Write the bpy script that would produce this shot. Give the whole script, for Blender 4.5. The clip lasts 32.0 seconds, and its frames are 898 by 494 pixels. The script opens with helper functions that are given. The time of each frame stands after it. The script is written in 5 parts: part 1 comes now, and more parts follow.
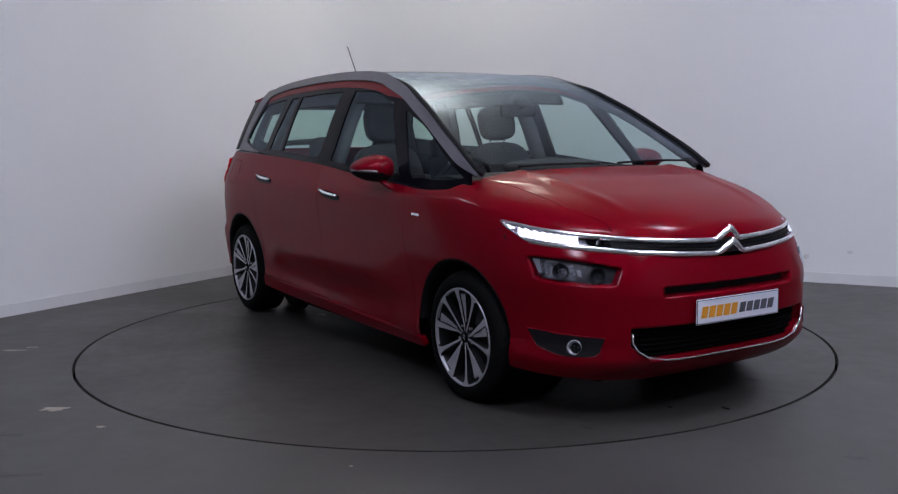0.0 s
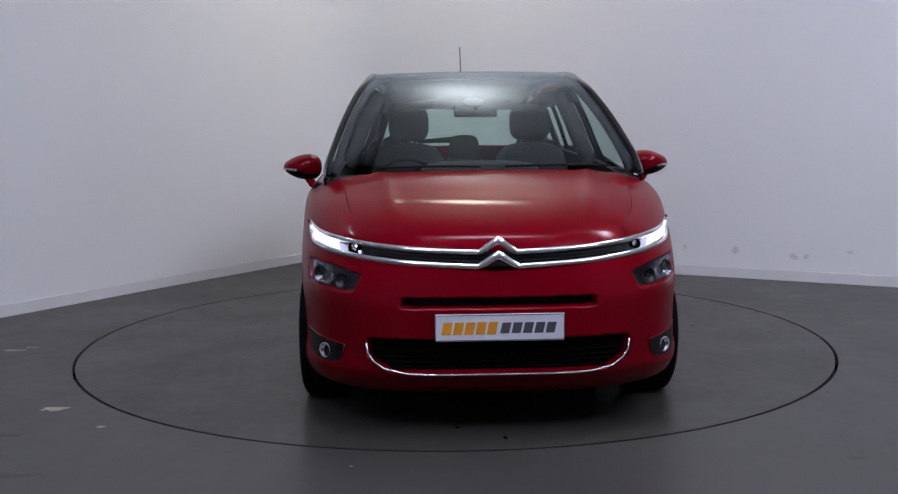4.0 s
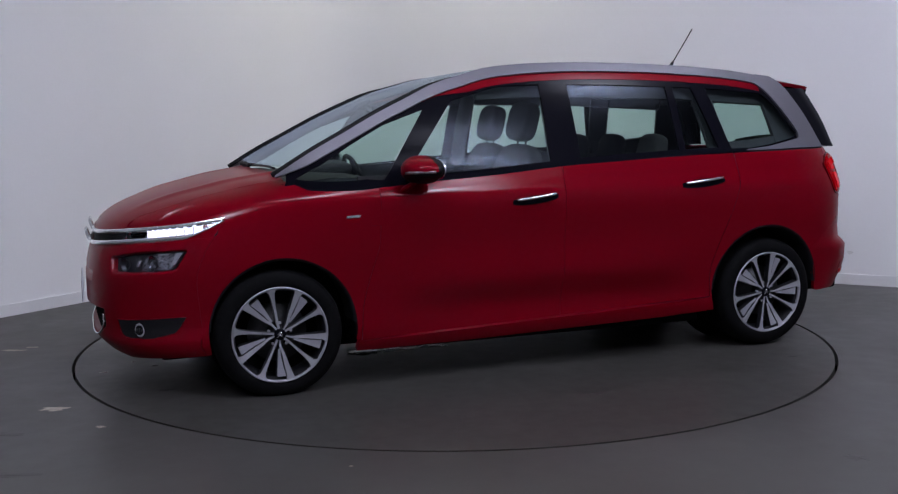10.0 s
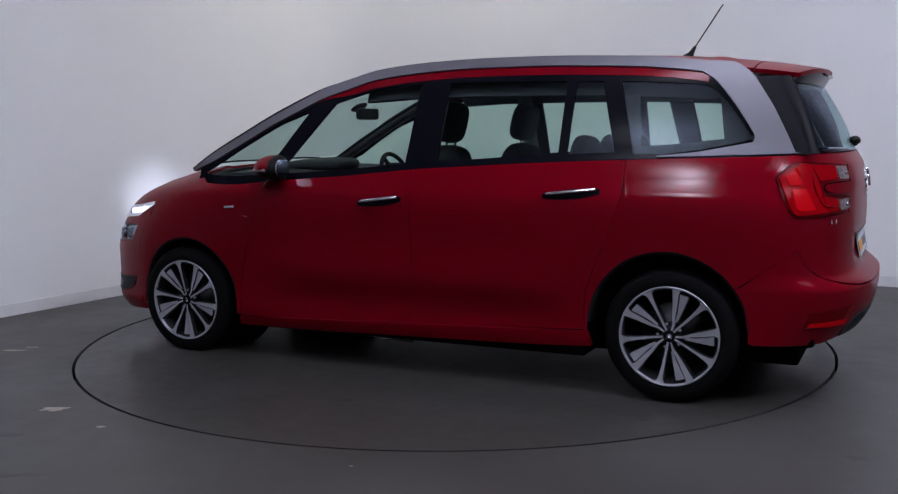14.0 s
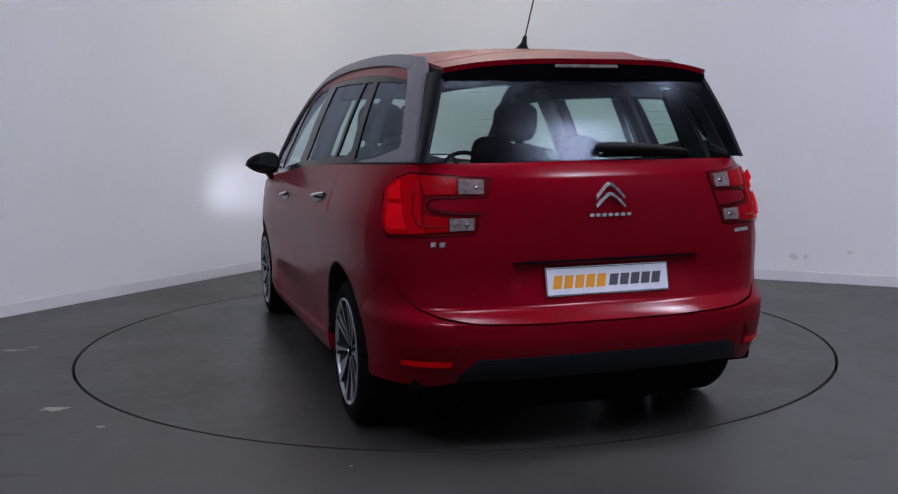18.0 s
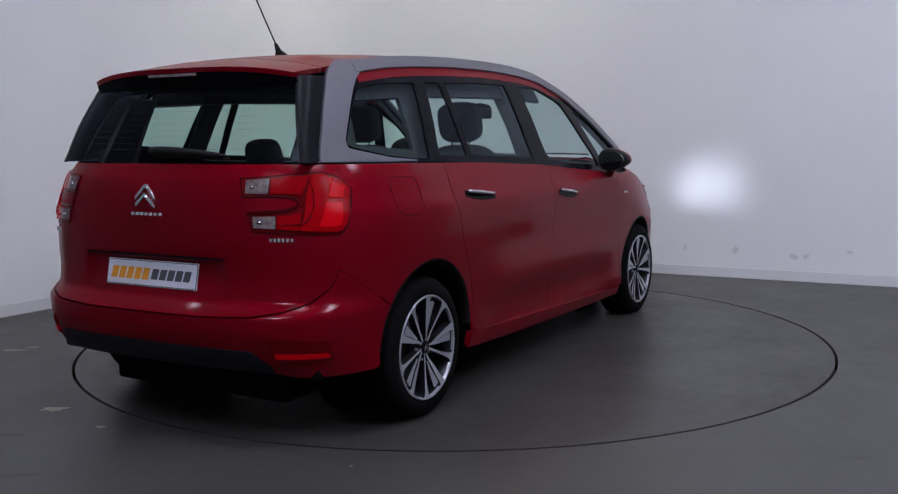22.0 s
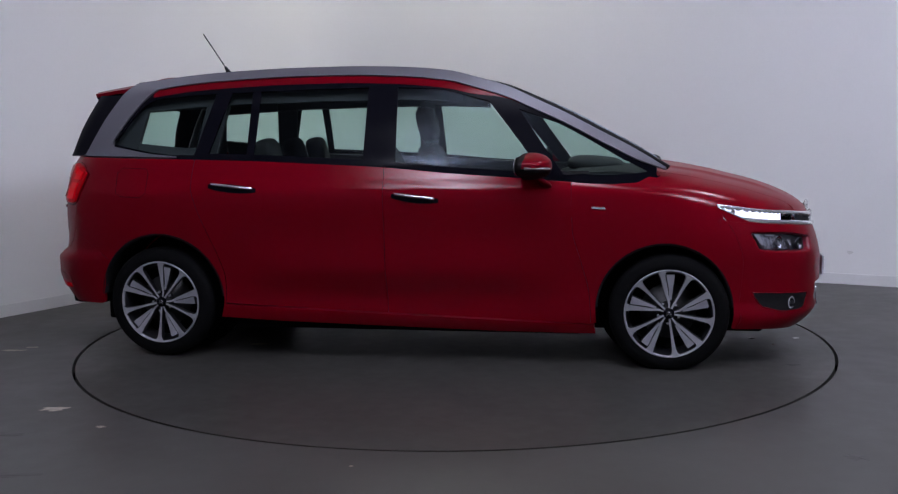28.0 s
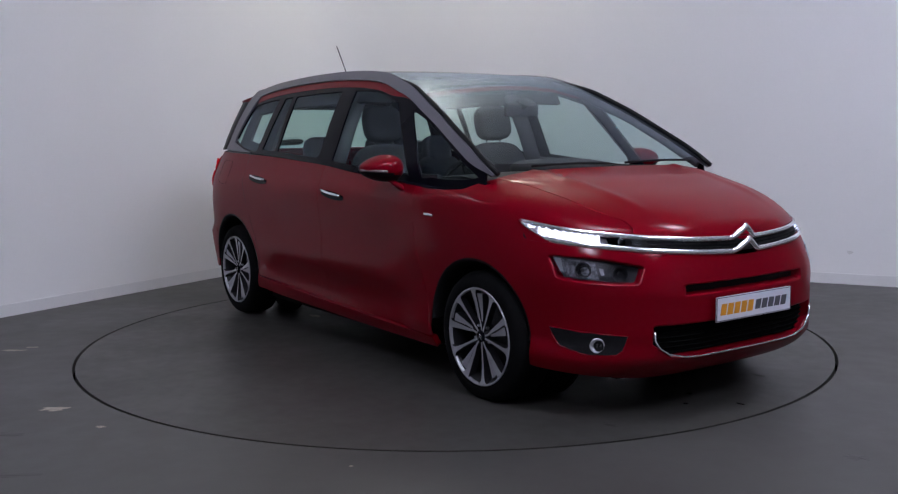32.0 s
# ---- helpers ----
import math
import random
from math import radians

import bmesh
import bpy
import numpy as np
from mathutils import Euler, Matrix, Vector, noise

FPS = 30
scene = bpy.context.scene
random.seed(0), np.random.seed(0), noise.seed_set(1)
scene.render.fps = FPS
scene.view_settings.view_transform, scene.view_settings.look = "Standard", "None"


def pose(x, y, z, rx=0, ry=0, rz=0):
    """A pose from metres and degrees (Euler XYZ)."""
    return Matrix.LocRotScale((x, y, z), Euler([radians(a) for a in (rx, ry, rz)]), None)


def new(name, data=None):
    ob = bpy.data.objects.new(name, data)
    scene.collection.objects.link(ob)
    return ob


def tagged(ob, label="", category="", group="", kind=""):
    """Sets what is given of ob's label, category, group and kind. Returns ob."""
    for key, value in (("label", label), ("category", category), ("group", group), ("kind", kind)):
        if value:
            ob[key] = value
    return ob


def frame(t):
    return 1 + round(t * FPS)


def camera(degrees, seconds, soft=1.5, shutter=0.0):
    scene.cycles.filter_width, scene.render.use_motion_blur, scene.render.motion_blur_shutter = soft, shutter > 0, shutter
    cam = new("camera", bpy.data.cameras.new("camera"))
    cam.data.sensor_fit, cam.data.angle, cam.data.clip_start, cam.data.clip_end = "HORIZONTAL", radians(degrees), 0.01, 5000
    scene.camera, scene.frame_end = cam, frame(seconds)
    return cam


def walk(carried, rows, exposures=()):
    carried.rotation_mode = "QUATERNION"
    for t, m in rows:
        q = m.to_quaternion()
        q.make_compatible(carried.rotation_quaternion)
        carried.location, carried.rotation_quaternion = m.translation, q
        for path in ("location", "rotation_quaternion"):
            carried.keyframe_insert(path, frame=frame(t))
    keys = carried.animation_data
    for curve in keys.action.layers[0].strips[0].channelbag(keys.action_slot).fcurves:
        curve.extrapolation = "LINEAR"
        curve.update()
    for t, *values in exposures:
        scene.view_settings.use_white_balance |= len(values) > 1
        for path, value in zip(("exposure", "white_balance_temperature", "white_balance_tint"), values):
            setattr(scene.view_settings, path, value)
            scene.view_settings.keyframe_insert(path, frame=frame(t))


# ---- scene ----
cam = camera(49.46, 32.0, soft=1.25)
EYE = pose(0.0, -5.985, 1.267, 90 - 6.782, 0.694, 0.161)
walk(cam, [(0.0, EYE), (32.0, EYE)])

# turn of the turntable: seconds, degrees
TURN = [(0.0, -57.56), (0.5, -57.56), (1.0, -58.46), (1.5, -60.75), (2.0, -64.68), (2.5, -70.24), (3.0, -76.32),
        (3.5, -82.3), (4.5, -94.2), (5.5, -106.2), (6.0, -112.27), (7.0, -124.2), (8.0, -136.02), (9.0, -147.77),
        (10.0, -159.4), (11.0, -170.93), (12.0, -182.53), (13.0, -194.0), (14.0, -205.7), (15.5, -223.1),
        (17.0, -240.5), (18.0, -252.28), (19.0, -264.27), (20.0, -276.21), (21.0, -288.1), (22.0, -299.7),
        (23.0, -311.2), (24.0, -323.05), (25.0, -334.7), (26.5, -352.1), (28.0, -369.44), (29.0, -381.14),
        (30.0, -392.94), (31.0, -404.5), (31.5, -409.91), (32.0, -414.53)]
RING = 2.232
PIVOT = (0.153, -0.118)   # the turntable's centre, seen from the car's own origin
def smooth_curve(*pts):
    """A shape-keeping cubic through (x, y) pairs."""
    pts = sorted(pts)
    xs, ys = [p[0] for p in pts], [p[1] for p in pts]
    n = len(xs)
    d = [(ys[i + 1] - ys[i]) / (xs[i + 1] - xs[i]) for i in range(n - 1)]
    s = [d[0]] + [0.0 if d[i - 1] * d[i] <= 0 else 2 * d[i - 1] * d[i] / (d[i - 1] + d[i]) for i in range(1, n - 1)] + [d[-1]]

    def f(x):
        if x <= xs[0]:
            return ys[0] + s[0] * (x - xs[0])
        if x >= xs[-1]:
            return ys[-1] + s[-1] * (x - xs[-1])
        i = 0
        while x > xs[i + 1]:
            i += 1
        h = xs[i + 1] - xs[i]
        t = (x - xs[i]) / h
        return (ys[i] * (1 + 2 * t) * (1 - t) ** 2 + s[i] * h * t * (1 - t) ** 2
                + ys[i + 1] * t * t * (3 - 2 * t) + s[i + 1] * h * t * t * (t - 1))
    return f


# ---- the car's skin: plan outlines at each height, front, rear and width ----
NOSE = smooth_curve((.16, 2.10), (.22, 2.20), (.30, 2.265), (.42, 2.285), (.55, 2.285), (.65, 2.268), (.75, 2.238), (.83, 2.203),
                    (.88, 2.14), (.92, 2.06), (.96, 1.95), (1.0, 1.80), (1.03, 1.68), (1.06, 1.50), (1.08, 1.36), (1.12, 1.1))
STERN = smooth_curve((.20, 2.08), (.30, 2.17), (.40, 2.235), (.50, 2.262), (.545, 2.262), (.575, 2.235), (.61, 2.195), (.7, 2.183),
                     (.85, 2.19), (1.0, 2.185), (1.08, 2.17), (1.13, 2.145), (1.18, 2.11))
HALF = smooth_curve((.16, .845), (.25, .882), (.30, .890), (.37, .884), (.46, .887), (.6, .899), (.75, .909), (.86, .9140), (.92, .9135), (.945, .9105), (.962, .9050), (.98, .8970), (1.0, .887), (1.06, .866), (1.13, .838), (1.2, .80))
NR = smooth_curve((.2, 11.5), (.7, 11.5), (1.0, 10.0), (1.2, 9.8))
MR = smooth_curve((.2, 3.05), (.7, 3.05), (1.0, 2.8), (1.2, 2.78))
NF = smooth_curve((.15, 8.0), (.25, 7.6), (.36, 6.7), (.6, 6.5), (.72, 6.0), (.86, 5.2), (1.2, 5.0))
MF = smooth_curve((.15, 3.8), (.25, 3.6), (.36, 3.3), (.6, 3.2), (.72, 2.95), (.86, 2.6), (1.2, 2.5))


def skin_y(x, z):
    r = (x / NOSE(z)) ** NF(z) if x > 0 else (-x / STERN(z)) ** NR(z)
    return HALF(z) * max(1 - r, 0.0) ** (1 / (MF(z) if x > 0 else MR(z)))


def front_x(y, z):
    return NOSE(z) * max(1 - (abs(y) / HALF(z)) ** MF(z), 0.0) ** (1 / NF(z))


def rear_x(y, z):
    return -STERN(z) * max(1 - (abs(y) / HALF(z)) ** MR(z), 0.0) ** (1 / NR(z))


def bonnet_z(x, y):
    lo, hi = 0.6, 1.16
    for _ in range(30):
        z = (lo + hi) / 2
        if (x / NOSE(z)) ** NF(z) + (abs(y) / HALF(z)) ** MF(z) > 1:
            hi = z
        else:
            lo = z
    return lo


CAB = smooth_curve((.98, .872), (1.08, .852), (1.13, .834), (1.2, .803), (1.3, .763), (1.4, .718), (1.5, .668), (1.56, .63), (1.64, .57))
PLAN = smooth_curve((-2.2, .76), (-2.0, .828), (-1.7, .885), (-1.2, .95), (-.5, .99), (0, 1.0), (.56, .975), (.9, .953), (1.26, .920), (1.43, .885), (1.7, .82))
RAIL = smooth_curve((1.43, 1.045), (1.23, 1.166), (1.053, 1.26), (.88, 1.352), (.71, 1.432), (.543, 1.508), (.38, 1.556), (.22, 1.597), (-.092, 1.624),
                    (-.394, 1.632), (-.688, 1.63), (-.973, 1.621), (-1.251, 1.605), (-1.495, 1.578), (-1.65, 1.55), (-2.0, 1.49))
CROWN = smooth_curve((1.45, 1.06), (1.25, 1.178), (1.05, 1.29), (.88, 1.38), (.7, 1.46), (.5, 1.533), (.3, 1.585), (.1, 1.62), (-.1, 1.638),
                     (-.5, 1.652), (-.9, 1.652), (-1.3, 1.638), (-1.6, 1.612), (-1.8, 1.585), (-1.95, 1.56), (-2.1, 1.54))
TAIL = smooth_curve((1.1, -2.16), (1.15, -2.13), (1.3, -2.065), (1.44, -1.985), (1.5, -1.945), (1.55, -1.91))


def cabin_y(x, z):
    return CAB(z) * PLAN(x)


def canopy_z(x, y):
    edge = cabin_y(x, RAIL(x))
    return RAIL(x) + (CROWN(x) - RAIL(x)) * (1 - min(abs(y) / edge, 1.2) ** 2.2)


def tail_x(y, z):
    return TAIL(z) + .11 * (abs(y) / .7) ** 2.6


def side_point(x, z):
    return Vector((x, skin_y(x, z), z))


def cabin_point(x, z):
    return Vector((x, cabin_y(x, z), z))


def nose_point(a, z):
    """Round the front: a is 0 at the middle, 1 at the widest place."""
    a = min(max(a, 0.0), 1.0) * math.pi / 2
    return Vector((NOSE(z) * math.cos(a) ** (2 / NF(z)), HALF(z) * math.sin(a) ** (2 / MF(z)), z))


def nose_a(y, z):
    return math.asin(min((abs(y) / HALF(z)) ** (MF(z) / 2), 1)) * 2 / math.pi


def nose_b(x, z):
    return math.acos(min((x / NOSE(z)) ** (NF(z) / 2), 1)) * 2 / math.pi


def stern_point(a, z):
    a = min(max(a, 0.0), 1.0) * math.pi / 2
    return Vector((-STERN(z) * max(math.cos(a), 0) ** (2 / NR(z)), HALF(z) * math.sin(a) ** (2 / MR(z)), z))


def stern_a(y, z):
    return math.asin(min((abs(y) / HALF(z)) ** (MR(z) / 2), 1)) * 2 / math.pi


def stern_b(x, z):
    return math.acos(min((-x / STERN(z)) ** (NR(z) / 2), 1)) * 2 / math.pi
# ---- world and light ----
world = bpy.data.worlds.new("hall")
scene.world = world
world.use_nodes = True
world.node_tree.nodes["Background"].inputs[0].default_value = (.02, .02, .025, 1)
world.node_tree.nodes["Background"].inputs[1].default_value = 0.3
scene.view_settings.exposure = 0.0


# ---- materials ----
def material(name, colour, rough=.5, metal=0.0, var=.0, scale=8.0, bump=0.0, bump_scale=200.0, coat=0.0, emit=0.0, emit_colour=None, spec=.5, rough_var=0.0, fine=60.0):
    m = bpy.data.materials.new(name)
    m.use_nodes = True
    nt = m.node_tree
    b = nt.nodes["Principled BSDF"]
    b.inputs["Base Color"].default_value = (*colour, 1)
    b.inputs["Roughness"].default_value = rough
    b.inputs["Metallic"].default_value = metal
    b.inputs["Coat Weight"].default_value = coat
    b.inputs["Coat Roughness"].default_value = .14
    b.inputs["Specular IOR Level"].default_value = spec
    if emit:
        b.inputs["Emission Color"].default_value = (*(emit_colour or colour), 1)
        b.inputs["Emission Strength"].default_value = emit
    tc = nt.nodes.new("ShaderNodeTexCoord")
    if var or rough_var:
        n1, n2 = nt.nodes.new("ShaderNodeTexNoise"), nt.nodes.new("ShaderNodeTexNoise")
        for n, s in ((n1, scale), (n2, fine)):
            n.inputs["Scale"].default_value = s
            n.inputs["Detail"].default_value = 5
            nt.links.new(tc.outputs["Object"], n.inputs["Vector"])
        add = nt.nodes.new("ShaderNodeMix")
        add.inputs[0].default_value = .35
        nt.links.new(n1.outputs["Fac"], add.inputs[2])
        nt.links.new(n2.outputs["Fac"], add.inputs[3])
        if var:
            ramp = nt.nodes.new("ShaderNodeValToRGB")
            ramp.color_ramp.elements[0].position, ramp.color_ramp.elements[1].position = .3, .7
            ramp.color_ramp.elements[0].color = (*[c * (1 - var) for c in colour], 1)
            ramp.color_ramp.elements[1].color = (*[min(c * (1 + var), 1) for c in colour], 1)
            nt.links.new(add.outputs[0], ramp.inputs[0])
            nt.links.new(ramp.outputs[0], b.inputs["Base Color"])
        if rough_var:
            mr = nt.nodes.new("ShaderNodeMapRange")
            mr.inputs[1].default_value, mr.inputs[2].default_value = .3, .7
            mr.inputs[3].default_value, mr.inputs[4].default_value = max(rough - rough_var, .02), min(rough + rough_var, 1)
            nt.links.new(add.outputs[0], mr.inputs[0])
            nt.links.new(mr.outputs[0], b.inputs["Roughness"])
    if bump:
        nb = nt.nodes.new("ShaderNodeTexNoise")
        nb.inputs["Scale"].default_value = bump_scale
        nb.inputs["Detail"].default_value = 4
        nt.links.new(tc.outputs["Object"], nb.inputs["Vector"])
        bp = nt.nodes.new("ShaderNodeBump")
        bp.inputs["Strength"].default_value = bump
        bp.inputs["Distance"].default_value = .004
        nt.links.new(nb.outputs["Fac"], bp.inputs["Height"])
        nt.links.new(bp.outputs[0], b.inputs["Normal"])
    return m


def glass(name, tint, base=.021, rough=.08, grow=.45):
    """Thin tinted sheet: clear through, glossier at a glancing view."""
    m = bpy.data.materials.new(name)
    m.use_nodes = True
    nt = m.node_tree
    nt.nodes.remove(nt.nodes["Principled BSDF"])
    tr, gl, mix, lw, pw, mu, ad = (nt.nodes.new("ShaderNode" + k) for k in ("BsdfTransparent", "BsdfGlossy", "MixShader", "LayerWeight", "Math", "Math", "Math"))
    tr.inputs[0].default_value = (*tint, 1)
    gl.inputs["Roughness"].default_value = rough
    gl.inputs["Color"].default_value = (.72, .82, 1.0, 1)
    lw.inputs[0].default_value = .5
    pw.operation, mu.operation, ad.operation = "POWER", "MULTIPLY", "ADD"
    pw.inputs[1].default_value, mu.inputs[1].default_value, ad.inputs[1].default_value = 4.0, grow, base
    nt.links.new(lw.outputs["Facing"], pw.inputs[0])
    nt.links.new(pw.outputs[0], mu.inputs[0])
    nt.links.new(mu.outputs[0], ad.inputs[0])
    nt.links.new(ad.outputs[0], mix.inputs[0])
    nt.links.new(tr.outputs[0], mix.inputs[1])
    nt.links.new(gl.outputs[0], mix.inputs[2])
    nt.links.new(mix.outputs[0], nt.nodes["Material Output"].inputs[0])
    return m


WALL = material("white_wall_paint", (.84, .84, .835), .55, var=.02, scale=.8, bump=.06, bump_scale=60, rough_var=.06)
SKIRT = material("skirting_paint", (.74, .74, .74), .45, var=.04, scale=3)
DARK_WALL = material("dark_hall_wall", (.20, .20, .21), .7, var=.1, scale=1)
CEILING = material("ceiling_paint", (.45, .45, .45), .8, var=.03, scale=1)
FLOOR = material("grey_floor_paint", (.052, .050, .0465), .42, var=.30, scale=1.1, bump=.05, bump_scale=25, rough_var=.10, fine=9, spec=.25)
# Darker than the floor, to stand in for shade around the car.
DISC = material("shaded_turntable_paint", (.0395, .038, .0342), .38, var=.12, scale=1.6, bump=.04, bump_scale=25, rough_var=.09, fine=12, spec=.25)
RED = material("red_metallic_paint", (.163, .0005, .0066), .40, metal=.11, coat=.30, var=.05, scale=900, fine=1500, spec=.06)
RED.node_tree.nodes["Principled BSDF"].inputs["Specular Tint"].default_value = (.55, .04, .08, 1)
RED.node_tree.nodes["Principled BSDF"].inputs["Coat Roughness"].default_value = .05
SILVER = material("satin_silver_trim", (.15, .145, .165), .42, metal=.4, var=.03, scale=300)
FRIT = material("black_glass_border", (.006, .006, .009), .38, spec=.08)
BLACK = material("gloss_black_trim", (.005, .005, .008), .16, spec=.05)
PLASTIC = material("black_plastic", (.008, .008, .009), .55, spec=.15, bump=.2, bump_scale=400, var=.15, scale=40)
VALANCE = material("grey_plastic_valance", (.008, .009, .014), .5, spec=.2, bump=.15, bump_scale=300, var=.1, scale=40)
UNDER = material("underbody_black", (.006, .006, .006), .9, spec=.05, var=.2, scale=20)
RUBBER = material("tyre_rubber", (.0045, .0045, .0048), .8, spec=.06, var=.2, scale=30, bump=.15, bump_scale=300)
CHROME = material("chrome", (.84, .84, .85), .16, metal=.8)
ALLOY = material("machined_alloy", (.37, .37, .395), .32, metal=.4, var=.04, scale=80)
ALLOY_DARK = material("dark_alloy_paint", (.016, .016, .019), .4, metal=.3)
BLADE = material("grey_alloy_paint", (.32, .32, .35), .38, metal=.3)
STEEL = material("brake_steel", (.07, .07, .072), .5, metal=.8, var=.15, scale=60)
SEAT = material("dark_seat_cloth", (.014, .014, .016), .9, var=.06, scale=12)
LINING = material("cabin_lining", (.12, .12, .12), .9, var=.05, scale=20)
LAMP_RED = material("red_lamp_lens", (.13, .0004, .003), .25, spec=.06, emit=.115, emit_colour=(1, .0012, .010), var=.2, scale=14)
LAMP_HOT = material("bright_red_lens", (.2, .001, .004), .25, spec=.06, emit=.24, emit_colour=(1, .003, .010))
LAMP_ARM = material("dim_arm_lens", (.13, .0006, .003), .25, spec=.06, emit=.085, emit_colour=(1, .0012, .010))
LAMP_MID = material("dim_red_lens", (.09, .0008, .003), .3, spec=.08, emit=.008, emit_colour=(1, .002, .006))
LAMP_DARK = material("dark_red_lens", (.040, .0006, .0025), .25, spec=.12)
LAMP_CLEAR = material("clear_lamp_lens", (.17, .13, .13), .15, coat=.8, var=.5, scale=45)
REFLECTOR = material("lamp_reflector", (.42, .42, .45), .16, metal=1.0)
BULB = material("added_beam_bulb", (1, 1, 1), .2, emit=9500.0, emit_colour=(.72, .79, 1.0))
LAMP_CHROME = material("lamp_chrome", (.50, .50, .54), .24, metal=.7)
DRL = material("daylight_lamp", (.9, .93, 1.0), .2, emit=2.6, emit_colour=(.84, .87, 1.0))
PLATE = material("white_plate", (.66, .67, .74), .35, var=.03, scale=30)
ORANGE = material("orange_print", (.72, .30, .02), .4)
GREYPRINT = material("dark_grey_print", (.07, .07, .085), .4)
FROST = material("frosted_lamp_plastic", (.55, .55, .68), .35, emit=1.5, emit_colour=(.80, .80, 1.0))
BOWL = material("dim_reflector", (.22, .22, .245), .22, metal=.9)
SCUFF = material("pale_floor_scuff", (.36, .32, .26), .7, var=.25, scale=30)
HOUSING = material("lamp_housing", (.018, .018, .022), .28, spec=.5, var=.2, scale=40)
BARE = material("bare_metal_strip", (.80, .80, .78), .14, metal=1.0, var=.1, scale=25)
STAIN = material("dark_floor_stain", (.030, .028, .026), .5, var=.3, scale=20)
TRIM = material("grey_inner_trim", (.030, .030, .036), .85, var=.08, scale=40)
HEATER = material("heating_wire", (.10, .07, .06), .5)
WALLMARK = material("wall_scuff_grey", (.69, .69, .675), .7, var=.1, scale=40)
TUBE_BLACK = material("matt_black_tube", (.0004, .0004, .0004), .9, spec=0.0)
# Mottled colour stands in for broken reflections in the headlamp.
FACET = material("reflector_painted_glints", (.20, .20, .225), .25, metal=.5, var=.9, scale=75, fine=160)
# Pale mottle stands in for the lamps' reflections in the fog lamp.
FOG = material("fog_lamp_painted_glints", (.50, .50, .53), .25, metal=.25, var=.5, scale=90)
GAP = material("turntable_gap", (.004, .004, .004), .9, spec=.02)
SCREEN_GLASS = glass("windscreen_glass", (.78, .86, .84), base=.04, rough=.26, grow=.65)
SIDE_GLASS = glass("tinted_side_glass", (.70, .85, .785), base=.018, rough=.20)
TAIL_GLASS = glass("tinted_tail_glass", (.62, .78, .715), base=.024, rough=.20)
LENS = glass("clear_lens", (.95, .96, .97))
MIRROR = material("mirror_glass", (.8, .82, .85), .02, metal=1.0)


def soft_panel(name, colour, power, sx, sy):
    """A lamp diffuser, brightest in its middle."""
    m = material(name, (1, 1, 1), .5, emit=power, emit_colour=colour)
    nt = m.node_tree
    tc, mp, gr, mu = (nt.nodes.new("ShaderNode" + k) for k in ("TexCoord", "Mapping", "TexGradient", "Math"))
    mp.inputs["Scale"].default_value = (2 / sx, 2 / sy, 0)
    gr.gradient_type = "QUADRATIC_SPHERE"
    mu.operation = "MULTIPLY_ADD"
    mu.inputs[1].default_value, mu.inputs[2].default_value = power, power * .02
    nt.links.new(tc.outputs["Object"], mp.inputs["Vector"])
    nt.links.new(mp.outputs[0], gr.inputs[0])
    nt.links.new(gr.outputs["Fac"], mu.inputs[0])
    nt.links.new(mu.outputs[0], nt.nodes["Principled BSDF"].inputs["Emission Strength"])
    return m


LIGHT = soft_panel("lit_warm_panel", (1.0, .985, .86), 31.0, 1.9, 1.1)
COOL = (.77, .795, 1.0)
COOL_WEST = soft_panel("lit_cool_panel_west", COOL, 50.0, 3.6, 2.5)
COOL_EAST = soft_panel("lit_cool_panel_east", COOL, 58.0, 3.8, 2.8)
COOL_SIDE = soft_panel("lit_cool_panel_side", COOL, 70.0, 2.6, 1.6)
COOL_SLIM = soft_panel("lit_cool_panel_slim", COOL, 34.0, 1.8, .5)
COOL_MID = soft_panel("lit_cool_panel_middle", COOL, 42.0, 3.6, 1.7)


# ---- mesh helpers ----
def part(name, bm, mat, parent=None, label="", smooth=True):
    me = bpy.data.meshes.new(name)
    for f in bm.faces:
        f.smooth = smooth
    bm.to_mesh(me)
    bm.free()
    me.materials.append(mat)
    ob = new(name, me)
    ob.parent = parent
    return tagged(ob, label)


def box(bm, size, at=(0, 0, 0), m=None, bevel=0.0):
    t = Matrix.Translation(at) @ (m or Matrix()) @ Matrix.Diagonal((*size, 1))
    r = bmesh.ops.create_cube(bm, size=1, matrix=t)
    if bevel:
        bmesh.ops.bevel(bm, geom=list({e for v in r["verts"] for e in v.link_edges}), offset=bevel, segments=2, affect="EDGES", profile=.6)
    for e in bm.edges:
        if len(e.link_faces) == 2 and e.calc_face_angle(0) > .7:
            e.smooth = False
    return bm


def cyl(bm, r1, r2, depth, m, n=24, caps=True):
    bmesh.ops.create_cone(bm, cap_ends=caps, segments=n, radius1=r1, radius2=r2, depth=depth, matrix=m)
    for e in bm.edges:
        if len(e.link_faces) == 2 and e.calc_face_angle(0) > .7:
            e.smooth = False
    return bm


def resample(pts, n):
    pts = [Vector(p) for p in pts]
    d = [0.0]
    for a, b in zip(pts, pts[1:]):
        d.append(d[-1] + (b - a).length)
    out, i = [], 0
    for k in range(n + 1):
        s = d[-1] * k / n
        while i < len(d) - 2 and s > d[i + 1]:
            i += 1
        out.append(pts[i].lerp(pts[i + 1], (s - d[i]) / max(d[i + 1] - d[i], 1e-9)))
    return out


